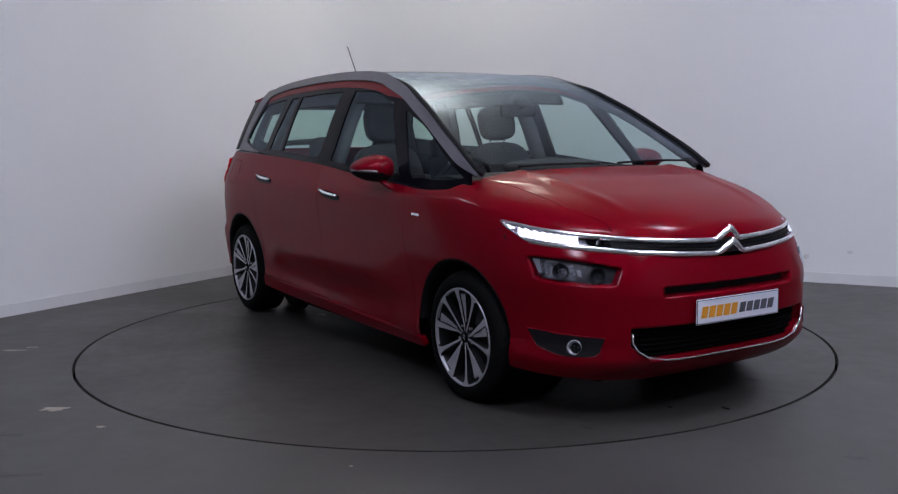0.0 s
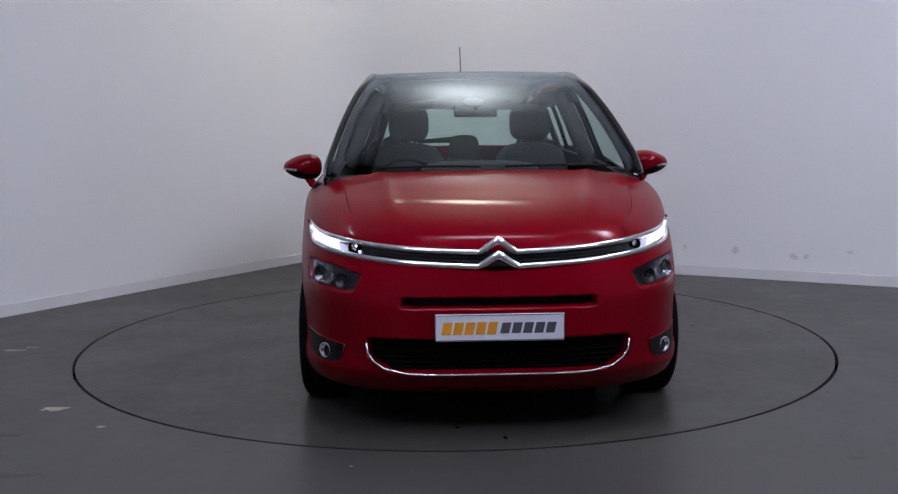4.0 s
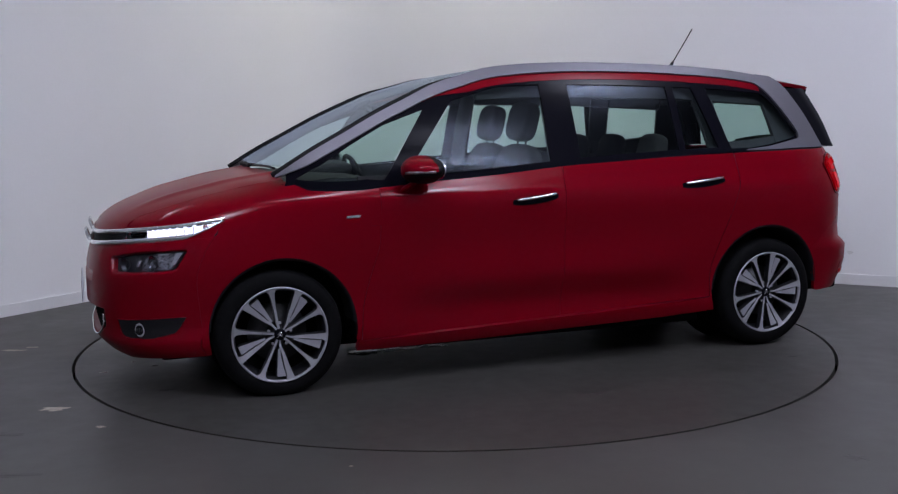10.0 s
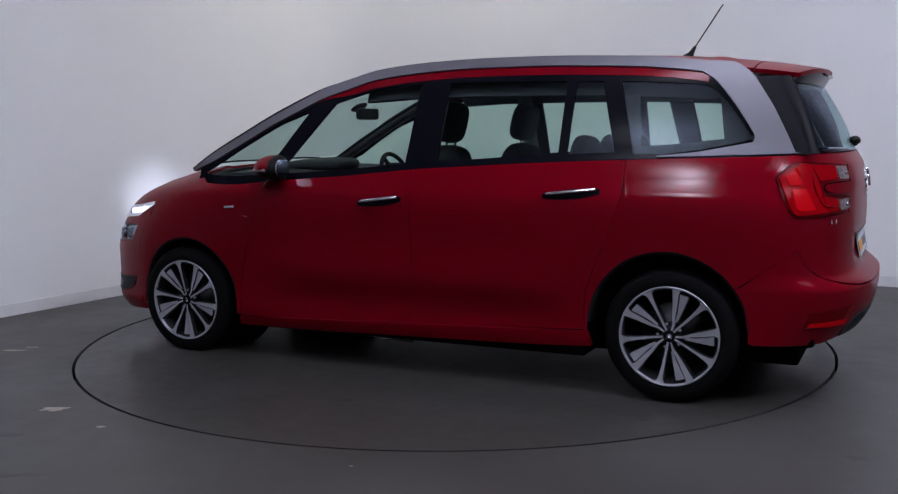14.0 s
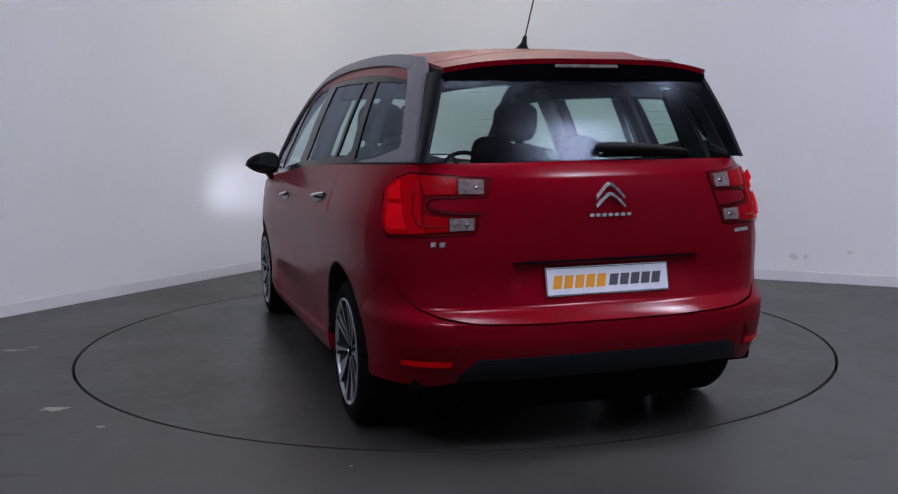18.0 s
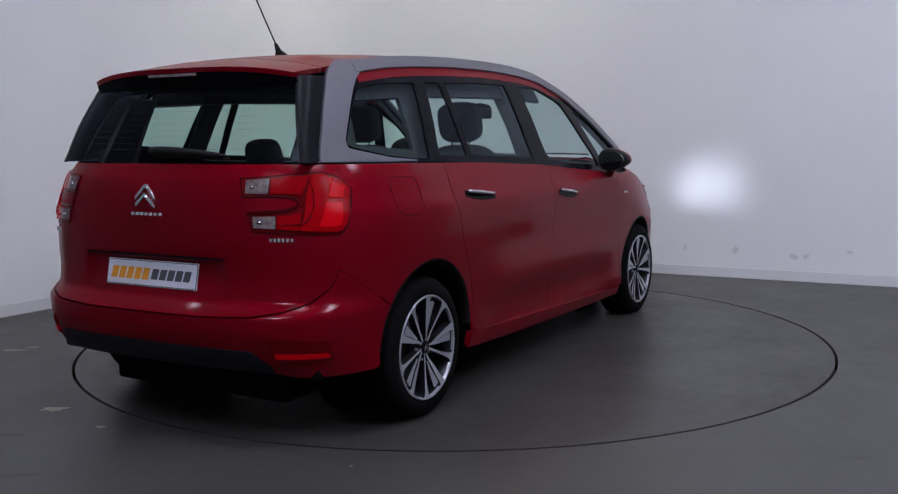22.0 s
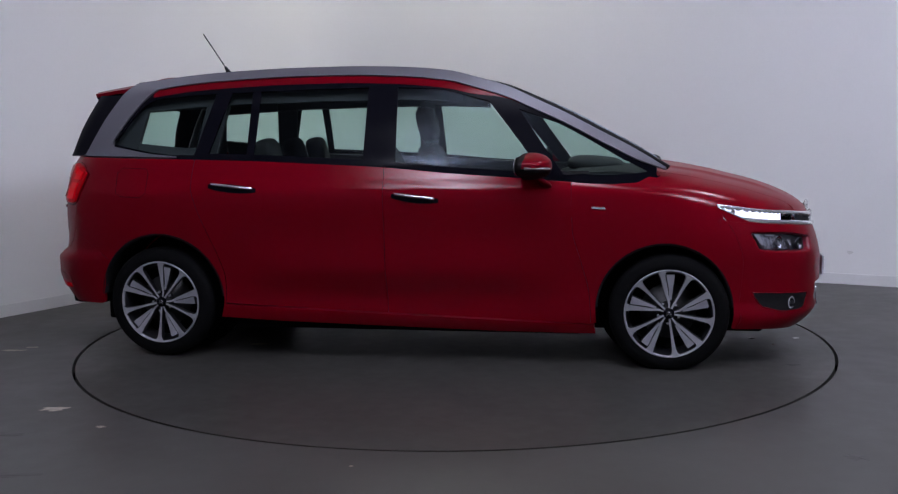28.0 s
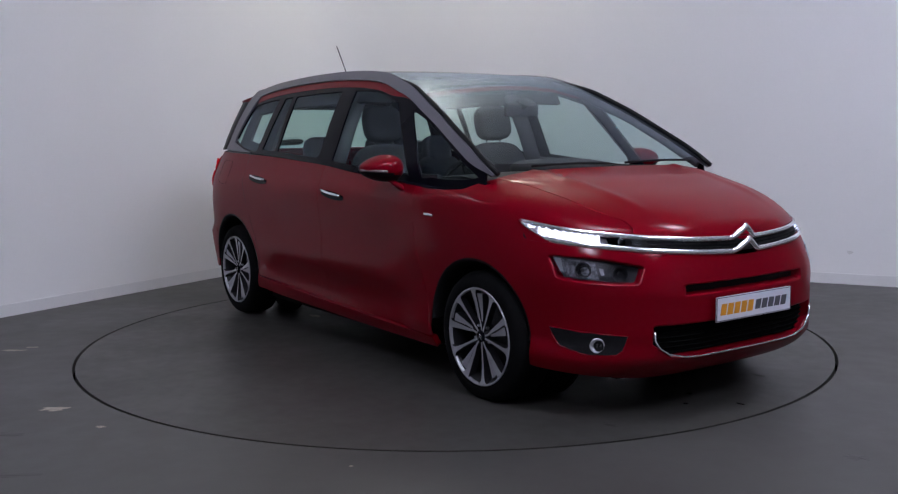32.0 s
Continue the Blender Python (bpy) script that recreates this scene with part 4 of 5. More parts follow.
def build_front():
    cv = lambda L: [(nose_a(y, z), z) for y, z in L]

    def dents(p):
        # openings: lower grille, upper slot
        y, z = abs(p.y), p.z
        top = .435
        wide = .545 - .09 * step(-z, -.36, -.285)
        d = step(-y, -wide, -wide + .03) * step(z, .284, .298) * step(-z, -top, -top + .012) * .05
        d += step(-y, -.40, -.385) * step(z, .556, .565) * step(-z, -.602, -.593) * .05
        e = step(y, .555 + (.69 - z) * .5, .575 + (.69 - z) * .5) * step(-y, -.808, -.79) * step(-z, -LAMP_T(y), -LAMP_T(y) + .012) * step(z, LAMP_B(y), LAMP_B(y) + .012) * .05
        return Vector((p.x - d - e, p.y - math.copysign(e * .5, p.y), p.z))
    top = [(0, CHROME_LOW(0) - .012)] + [(y, CHROME_LOW(y) - .012) for y in (.1, .2, .3, .4, .5, .6, .7, .75, .78, .795)]
    top = cv(top) + [(nose_b(1.703, .790), .790)]
    bot = cv([(0, .175), (.3, .178), (.5, .185), (.65, .2)]) + [(nose_b(1.76, .22), .22)]
    bm = full(nose_full, top, bot, 190, 96, rim=.02, warp=dents)
    part("front_bumper", bm, RED, car, "dark red front bumper")
    for sd in (1, -1):
        t = [(y, CHROME_UP(y) + .075) for y in (.50, .56, .62, .68)]
        b = [(y, CHROME_UP(y) + .004) for y in (.50, .56, .62, .68)]
        part("bonnet_flange", patch(nose_point, cv(t), cv(b), 12, 6, sd, rim=0, off=-.006), RED, car)
    # grilles sit in the openings
    def back(p):
        return Vector((p.x - .045, p.y, p.z))
    g = full(nose_full, cv([(0, .432), (.3, .432), (.535, .432)]), cv([(0, .288), (.3, .288), (.45, .295), (.51, .33)]), 40, 8, rim=.01, warp=back)
    grille = part("lower_grille", g, UNDER, car, "black lower grille")
    for k in range(6):
        z = .305 + k * .022
        bm = bmesh.new()
        tube(bm, [Vector((front_x(y, z) - .040, y, z)) for y in [(-.52 + .04 * i) for i in range(27)]], .0045, 6)
        part("grille_bar", bm, GAP, grille)
    g = full(nose_full, cv([(0, .60), (.39, .60)]), cv([(0, .558), (.385, .558)]), 20, 3, rim=.01, warp=back)
    part("upper_slot", g, PLASTIC, car, "black air slot")
    pts = [Vector((front_x(y, z) + .004, y, z)) for y, z in [(-.540, .41), (-.536, .37), (-.515, .335), (-.468, .305), (-.38, .286)] + [(-.3 + .05 * i, .281) for i in range(13)] + [(.38, .286), (.468, .305), (.515, .335), (.536, .37), (.540, .41)]]
    part("grille_trim", tube(bmesh.new(), pts, .004, 8), CHROME, car, "chrome line under the lower grille")
    # chrome bars that rise into a double chevron in the middle
    def bar(base, peak, name, reach, end):
        prof = ((.0, .0115), (.012, .004), (.010, -.004), (.0, -.0115))
        ys = [end - (end - reach) * i / 60 for i in range(61)]
        line_ = [(y, base(y), 0.0) for y in ys] + [(reach * .62, base(reach) + (peak - base(reach)) * .34, .010), (reach * .26, peak - (peak - base(reach)) * .24, .016), (0, peak, .018)]
        line_ = line_ + [(-y, z, d) for y, z, d in line_[-2::-1]]
        rows = []
        for dx, dz in prof:
            row = []
            for y, z, d in line_:
                w = 1.0 + .45 * (d > 0)
                row.append(Vector((front_x(y, base(abs(y))) + .002 + dx + d, y, z + dz * w)))
            rows.append(row)
        bm = hull(rows, .012, (0, 0, .8))
        return part(name, bm, CHROME, car, "chrome bar with a chevron in its middle")
    bar(CHROME_UP, .829, "upper_chrome_bar", .078, .8195)
    bar(CHROME_LOW, .773, "lower_chrome_bar", .084, .797)
    g = full(nose_full, cv([(0, .768), (.3, .778), (.56, .800)]), cv([(0, .722), (.3, .737), (.56, .760)]), 40, 4, rim=.01, warp=lambda p: Vector((p.x - .012, p.y, p.z)))
    gr = part("upper_grille", g, PLASTIC, car, "black strip grille between chrome bars")
    for k in range(2):
        bm = bmesh.new()
        tube(bm, [Vector((front_x(y, .75) - .008, y, CHROME_LOW(abs(y)) + .018 + .016 * k)) for y in [(-.52 + .04 * i) for i in range(27)]], .003, 6)
        part("grille_bar", bm, PLASTIC, gr)
    # bonnet
    n, m = 88, 40
    rows = []
    for j in range(m + 1):
        v = j / m
        row = []
        for i in range(n + 1):
            u = -1 + 2 * i / n
            yf = u * .548
            xf = front_x(yf, CHROME_UP(abs(yf)) + .010)
            yr = u * .708
            xr = 1.385 - .03 * u * u
            x = xf + (xr - xf) * v ** 1.0
            y = u * BONNET_EDGE(min(x, 2.1)) if v > 0 else yf
            z = bonnet_z(x, y)
            # two soft creases
            z += .009 * math.exp(-((abs(y) - (.50 - .12 * (x - 1.4))) / .036) ** 2) * step(v, .05, .4)
            if j == 0:
                z = CHROME_UP(abs(yf)) + .010
                x = front_x(yf, z)
                y = yf
            row.append(Vector((x, y, z)))
        rows.append(row)
    part("bonnet", hull(rows, .014, (0, 0, .3)), RED, car, "dark red bonnet")
    # scuttle panel under the windscreen
    rows = [[Vector((1.385 - .03 * (y / .7) ** 2 - dx, y, bonnet_z(1.385, y) - .012 + dz)) for y in [-.72 + .06 * i for i in range(25)]] for dx, dz in ((-.005, 0), (.05, .0), (.09, .005))]
    part("scuttle", hull(rows, .02, (0, 0, .3)), PLASTIC, car)


def build_top():
    # windscreen: from the scuttle up over the front seats
    def grid(x0, x1, n, m, inset, off, curve=0.0):
        rows = []
        for j in range(m + 1):
            v = j / m
            row = []
            for i in range(n + 1):
                u = -1 + 2 * i / n
                x = x0 + (x1 - x0) * v - curve * u * u * (1 - v)
                w = cabin_y(x, RAIL(x)) - inset
                row.append(Vector((x, u * w, canopy_z(x, u * w) + off)))
            rows.append(row)
        return rows
    ob = part("windscreen", hull(grid(1.38, .14, 36, 36, .004, .0, .05), .005, (0, 0, .3)), SCREEN_GLASS, car, "large clear panoramic windscreen")
    ob.visible_shadow = False
    part("glass_roof", hull(grid(.132, -.75, 24, 16, .004, .0), .02, (0, 0, .3)), BLACK, car, "dark glass roof panel")
    rows = grid(-.758, -1.72, 48, 40, .004, .0)
    for row in rows:
        for p in row:
            p.z += .012 * math.exp(-((abs(p.y) - .38) / .07) ** 2 - ((p.x + 1.56) / .075) ** 2)
    part("roof", hull(rows, .02, (0, 0, .3)), RED, car, "red roof skin with two low bumps")
    # lining under the roof
    rows = grid(.10, -1.85, 16, 16, .05, -.045)
    part("headlining", hull(rows, 0, (0, 0, 5)), LINING, car)
    # spoiler
    n, m = 36, 8

    def lip(u):
        return -2.005 + .085 * abs(u) ** 2.6
    rows = []
    for j in range(m + 1):
        v = j / m
        row = []
        for i in range(n + 1):
            u = -1 + 2 * i / n
            x = -1.728 + (lip(u) + 1.728) * v
            w = cabin_y(-1.72, RAIL(-1.72)) * (1 - v) + .574 * v
            z0 = canopy_z(-1.728, u * w)
            z1 = 1.543 - .034 * abs(u) ** 3.5
            row.append(Vector((x, u * w, z0 + (z1 - z0) * v ** 1.2)))
        rows.append(row)
    part("spoiler", hull(rows, .02, (0, 0, .3)), RED, car, "red roof spoiler")
    rows = []
    for j in range(5):
        v = j / 4
        row = []
        for i in range(n + 1):
            u = -1 + 2 * i / n
            x = lip(u) + .008 + (.045 * v)
            row.append(Vector((x, u * (.577 + .012 * v), 1.535 - .034 * abs(u) ** 3.5 - .012 - .078 * v)))
        rows.append(row)
    part("spoiler_underside", hull(rows, .01, (-1.7, 0, 1.7)), BLACK, car, "gloss black spoiler underside")
    bm = bmesh.new()
    box(bm, (.012, .27, .013), (-2.003, .012, 1.514), bevel=.004)
    brake = part("brake_light", bm, LAMP_CLEAR, car, "clear high brake lamp strip")
    # tail window
    half = smooth_curve((1.15, .698), (1.3, .650), (1.445, .600), (1.55, .565))
    rows = []
    for j in range(15):
        z = 1.458 - (1.458 - 1.152) * j / 14
        rows.append([Vector((tail_x(u * half(z), z), u * half(z), z)) for u in [-1 + 2 * i / 30 for i in range(31)]])
    ob = part("tail_window", hull(rows, .005, (0, 0, 1.2)), TAIL_GLASS, car, "tinted tail window")
    ob.visible_shadow = False
    for s in (1, -1):
        edge = smooth_curve((1.15, -1.933), (1.245, -1.887), (1.353, -1.830), (1.42, -1.787), (1.494, -1.738), (1.54, -1.71))
        rows = []
        for j in range(15):
            z = 1.50 - (1.50 - 1.15) * j / 14
            a = Vector((tail_x(half(z) - .022, z), s * (half(z) - .022), z))
            a2 = Vector((tail_x(half(z), z), s * half(z), z))
            b = Vector((edge(z), s * cabin_y(edge(z), z), z))
            rows.append([a + Vector((-.002, 0, 0)), a2 + Vector((-.002, s * .001, 0)), a2.lerp(b, .5) + Vector((-.004, s * .004, 0)), b])
        part("tail_window_edge", hull(rows, .006, (0, 0, 1.2)), FRIT, car, "gloss black glass edge")
    for k in range(9):
        z = 1.205 + k * .026
        bm = bmesh.new()
        tube(bm, [Vector((tail_x(u * .52, z) + .006, u * .52, z)) for u in [-1 + .1 * i for i in range(21)]], .0004, 4)
        part("heating_wire", bm, HEATER, ob, "thin window heating wire")
    # rear wiper
    bm = bmesh.new()
    tube(bm, [Vector((tail_x(y, z) - .02, y, z)) for y, z in ((.03, 1.196), (.015, 1.198), (-.03, 1.198), (-.12, 1.196), (-.22, 1.190), (-.31, 1.184), (-.375, 1.180))], [.010, .023, .026, .024, .020, .015, .008], 10, flat=.85)
    tube(bm, [Vector((tail_x(y, z) - .012, y, z)) for y, z in ((.0, 1.176), (-.2, 1.172), (-.39, 1.168))], .006, 6)
    part("rear_wiper", bm, PLASTIC, car, "black rear wiper")
    # front wipers
    for y0, y1 in ((.10, .62), (-.52, -.02)):
        bm = bmesh.new()
        pts = []
        for k in range(9):
            y = y0 + (y1 - y0) * k / 8
            x = 1.392 - .032 * (y / .7) ** 2 - .008 * math.sin(math.pi * k / 8)
            pts.append(Vector((x + .008, y, canopy_z(x + .008, y) + .004)))
        tube(bm, pts, .0065, 6)
        part("front_wiper", bm, PLASTIC, car, "black wiper")
    # aerial
    bm = bmesh.new()
    lathe(bm, [(.001, .07), (.008, .068), (.014, .03), (.030, .006), (.034, 0)], 16, "z")
    bmesh.ops.transform(bm, matrix=Matrix.Translation((-1.30, 0, CROWN(-1.30) - .004)) @ Matrix.Rotation(radians(-30), 4, "Y"), verts=bm.verts[:])
    part("aerial_base", bm, PLASTIC, car, "black aerial foot")
    bm = bmesh.new()
    p0 = Vector((-1.325, 0, CROWN(-1.30) + .04))
    tube(bm, [p0 + Vector((-.55, 0, .83)).normalized() * .27 * k / 6 for k in range(7)], .0035, 6)
    part("aerial", bm, PLASTIC, car, "thin black aerial")


def build_rear():
    cv = lambda L: [(stern_a(y, z), z) for y, z in L]

    def recess(p):
        y, z = abs(p.y), p.z
        d = step(-y, -.408, -.35) * step(z, .61, .74) * step(-z, -.775, -.75) * .020
        return Vector((p.x + d, p.y, p.z))
    top = cv([(0, 1.148), (.3, 1.147), (.6, 1.145), (.715, 1.142)]) + cv([(.76, 1.10), (.80, .98)])
    bot = cv([(0, .552), (.3, .553), (.55, .560), (.66, .578), (.73, .605), (.785, .66), (.812, .74), (.82, .84)])
    part("tailgate", full(stern_full, top, bot, 110, 60, rim=.014, warp=recess), RED, car, "dark red tailgate with a number plate recess")
    tb = cv([(0, .544), (.3, .545), (.55, .552), (.66, .570), (.73, .598), (.785, .652), (.808, .725)]) + [(stern_b(x, z), z) for x, z in ((-1.95, .7185), (-1.87, .6625), (-1.80, .6136), (-1.713, .5525))]
    bb = cv([(0, .40), (.3, .40), (.53, .41), (.57, .36), (.60, .32), (.68, .30), (.76, .30)]) + [(stern_b(-1.77, .30), .30), (stern_b(-1.762, .40), .40), (stern_b(-1.738, .50), .50), (stern_b(-1.714, .546), .546)]
    part("rear_bumper", full(stern_full, tb, bb, 90, 24, rim=.02), RED, car, "dark red rear bumper")
    part("rear_valance", full(stern_full, cv([(0, .425), (.3, .425), (.54, .42), (.60, .35)]), cv([(0, .335), (.3, .335), (.5, .335), (.60, .325)]), 40, 8, rim=.05, off=.006), VALANCE, car, "dark plastic rear valance")
    # black strip painted in for the shadow along the recess's top edge
    part("recess_shadow_strip", full(stern_full, cv([(0, .776), (.2, .776), (.395, .774)]), cv([(0, .768), (.2, .768), (.39, .767)]), 24, 3, rim=.01, off=.002), BLACK, car, "black strip for the shadow at the recess top")
    for lo, hi, nm in ((.985, 1.03, "lower_chevron"), (1.015, 1.067, "upper_chevron")):
        bm = bmesh.new()
        for sgn in (1, -1):
            rows = []
            for dz in (.0, -.015):
                rows.append([Vector((-STERN(z) - .012, sgn * y, z + dz)) for y, z in ((0, hi), (.012, hi - .004), (.058, lo))])
            sheet(bm, rows, rim=.01)
        outward(bm, (0, 0, .8))
        part(nm, bm, CHROME, car, "chrome chevron")
    # small writing, as bars
    def bars(name, y0, y1, z0, z1, n, slant=0.0):
        bm = bmesh.new()
        for k in range(n):
            a, b = y0 + (y1 - y0) * (k + .10) / n, y0 + (y1 - y0) * (k + .80) / n
            c = Vector((rear_x((a + b) / 2, z0) - .004, (a + b) / 2, (z0 + z1) / 2))
            box(bm, (.004, abs(b - a), z1 - z0), c, Matrix.Rotation(radians(slant), 4, "X"))
        part(name, bm, CHROME, car, "small chrome letter bars", smooth=False)
    bars("tail_badge", .088, -.094, .937, .949, 7)
    bars("model_badge", .690, .630, .838, .856, 2)
    bars("model_badge", -.595, -.685, .846, .860, 6, 8)


def number_plate(name, centre, turn, tilt):
    m = Matrix.Translation(centre) @ Matrix.Rotation(radians(turn), 4, "Z") @ Matrix.Rotation(radians(tilt), 4, "Y")
    bm = bmesh.new()
    box(bm, (.006, .52, .111), m=Matrix(), bevel=.003)
    bmesh.ops.transform(bm, matrix=m, verts=bm.verts[:])
    plate = part(name, bm, PLATE, car, "white display plate with orange and grey bars", smooth=False)
    # the dealer's word mark, as slanted blocks
    for k in range(10):
        y = -.212 + k * .0455 + (.008 if k > 4 else 0)
        bm = bmesh.new()
        h, w, sh = .050 if k < 5 else .044, .034, .010
        pts = [(y + .018 - sh * .5, -h / 2), (y - .018 - sh * .5, -h / 2), (y - .018 + sh * .5, h / 2), (y + .018 + sh * .5, h / 2)]
        front = [bm.verts.new((.0042, a, b - .002)) for a, b in pts]
        back = [bm.verts.new((.0028, a, b - .002)) for a, b in pts]
        bm.faces.new(front)
        for i in range(4):
            bm.faces.new((front[i], back[i], back[(i + 1) % 4], front[(i + 1) % 4]))
        bmesh.ops.recalc_face_normals(bm, faces=bm.faces[:])
        bmesh.ops.transform(bm, matrix=m, verts=bm.verts[:])
        part("letter_block", bm, ORANGE if k < 5 else GREYPRINT, plate, smooth=False)
    bm = bmesh.new()
    for sy, sz, w, h in ((0, .051, .52, .003), (0, -.051, .52, .003), (.2575, 0, .003, .105), (-.2575, 0, .003, .105)):
        box(bm, (.002, w, h), (.0035, sy, sz))
    bmesh.ops.transform(bm, matrix=m, verts=bm.verts[:])
    part("plate_border", bm, GREYPRINT, plate, smooth=False)


def build_wheel(x, z, s, roll=0):
    hub = new("wheel")
    hub.parent = car
    hub.matrix_basis = Matrix.Translation((x, 0, z)) @ Matrix.Diagonal((1, 1, 1, 1))
    tagged(hub, "ten-spoke two-tone alloy wheel with a black tyre")
    o = lambda y: s * y
    bm = bmesh.new()
    lathe(bm, [(.226, o(.868)), (.232, o(.879)), (.250, o(.884)), (.278, o(.882)), (.300, o(.870)), (.311, o(.850)), (.3135, o(.82)), (.3135, o(.71)), (.306, o(.685)), (.27, o(.675)), (.226, o(.69))], 64)
    for v in bm.verts:
        v.co.z = max(v.co.z, .0005 - z)   # the tyre stands flat on the deck
    part("tyre", bm, RUBBER, hub, "black road tyre")
    bm = bmesh.new()
    lathe(bm, [(.2345, o(.878)), (.233, o(.884)), (.228, o(.885)), (.224, o(.881)), (.222, o(.868))], 64)
    part("rim", bm, ALLOY, hub, "machined alloy rim lip")
    bm = bmesh.new()
    lathe(bm, [(.223, o(.872)), (.214, o(.855)), (.208, o(.78)), (.206, o(.70))], 64)
    part("rim_barrel", bm, ALLOY_DARK, hub, "dark inner rim")
    bm = bmesh.new()
    lathe(bm, [(.206, o(.765)), (.15, o(.762)), (.05, o(.765)), (.001, o(.765))], 40)
    part("wheel_back", bm, UNDER, hub)
    bm = bmesh.new()
    lathe(bm, [(.145, o(.772)), (.145, o(.790)), (.07, o(.792)), (.06, o(.80)), (.001, o(.80))], 40)
    part("brake_disc", bm, STEEL, hub, "steel brake disc")
    # five slim spokes and five broad ones, each split by a dark slit; faces machined, flanks painted dark
    def blade(name, secs, mat, label, ang, deep=.034):
        ca, sa = math.cos(radians(ang)), math.sin(radians(ang))
        at = lambda r, h, y: Vector((-s * (r * ca + h * sa), o(y), r * sa - h * ca))
        bm = bmesh.new()
        top = [[bm.verts.new(at(r, lo + (hi - lo) * t, dep)) for t in (0, .3, .7, 1)] for r, lo, hi, dep in secs]
        for p, q in zip(top, top[1:]):
            for i in range(3):
                bm.faces.new((p[i], p[i + 1], q[i + 1], q[i]))
        loop = [(sec[0], sec[1], sec[3]) for sec in secs] + [(sec[0], sec[2], sec[3]) for sec in secs[::-1]]
        upper = [row[0] for row in top] + [row[-1] for row in top[::-1]]
        lower = [bm.verts.new(at(r, h * 1.12, y - deep)) for r, h, y in loop]
        for i in range(len(loop)):
            j = (i + 1) % len(loop)
            bm.faces.new((upper[i], upper[j], lower[j], lower[i])).material_index = 1
        bmesh.ops.recalc_face_normals(bm, faces=bm.faces[:])
        part(name, bm, mat, hub, label, smooth=False).data.materials.append(ALLOY_DARK)
    for k in range(5):
        a = 72 * k + roll
        blade("spoke", [(.026, -.0055, .0055, .864), (.09, -.0055, .0055, .868), (.15, -.0072, .0072, .873), (.185, -.0098, .0098, .877), (.207, -.0135, .0135, .880), (.217, -.021, .021, .882), (.2245, -.034, .034, .883)], ALLOY, "slim machined spoke", a)
        blade("spoke", [(.026, -.002, .006, .864), (.06, -.0045, .0065, .866), (.10, -.0195, -.0035, .869), (.16, -.037, -.0125, .874), (.205, -.052, -.0205, .880), (.217, -.058, -.018, .882), (.2245, -.064, -.010, .883)], ALLOY, "machined half of a broad spoke", a + 27.5)
        blade("spoke", [(.072, .002, .013, .862), (.12, .000, .0185, .866), (.16, -.0075, .0225, .870), (.198, -.0150, .0265, .875), (.206, -.0145, .0245, .875)], BLADE, "grey half of a broad spoke", a + 27.5)
    bm = bmesh.new()
    lathe(bm, [(.060, o(.815)), (.054, o(.838)), (.034, o(.852)), (.030, o(.864)), (.029, o(.858))], 40)
    part("hub_ring", bm, ALLOY_DARK, hub, "dark hub centre")
    bm = bmesh.new()
    lathe(bm, [(.0285, o(.85)), (.028, o(.868)), (.025, o(.871)), (.001, o(.872))], 32)
    part("hub_cap", bm, BLACK, hub, "black hub cap")
    for dz in (-.004, .008):
        bm = bmesh.new()
        tube(bm, [Vector((-s * u, o(.8725), dz + v)) for u, v in ((-.014, -.010), (0, .004), (.014, -.010))], .0022, 6)
        part("hub_emblem", bm, CHROME, hub, "small chrome chevron")
    for k in range(5):
        a = radians(72 * k + roll - 12)
        bm = bmesh.new()
        cyl(bm, .0105, .0105, .004, Matrix.Translation((-s * .052 * math.cos(a), o(.842), .052 * math.sin(a))) @ Matrix.Rotation(radians(90), 4, "X"), 12)
        socket = part("bolt_socket", bm, UNDER, hub, smooth=False)
        bm = bmesh.new()
        cyl(bm, .0078, .0062, .014, Matrix.Translation((-s * .056 * math.cos(a), o(.854), .056 * math.sin(a))) @ Matrix.Rotation(radians(90), 4, "X"), 6)
        part("wheel_bolt", bm, BLADE, hub, "steel wheel bolt", smooth=False)
    return hub


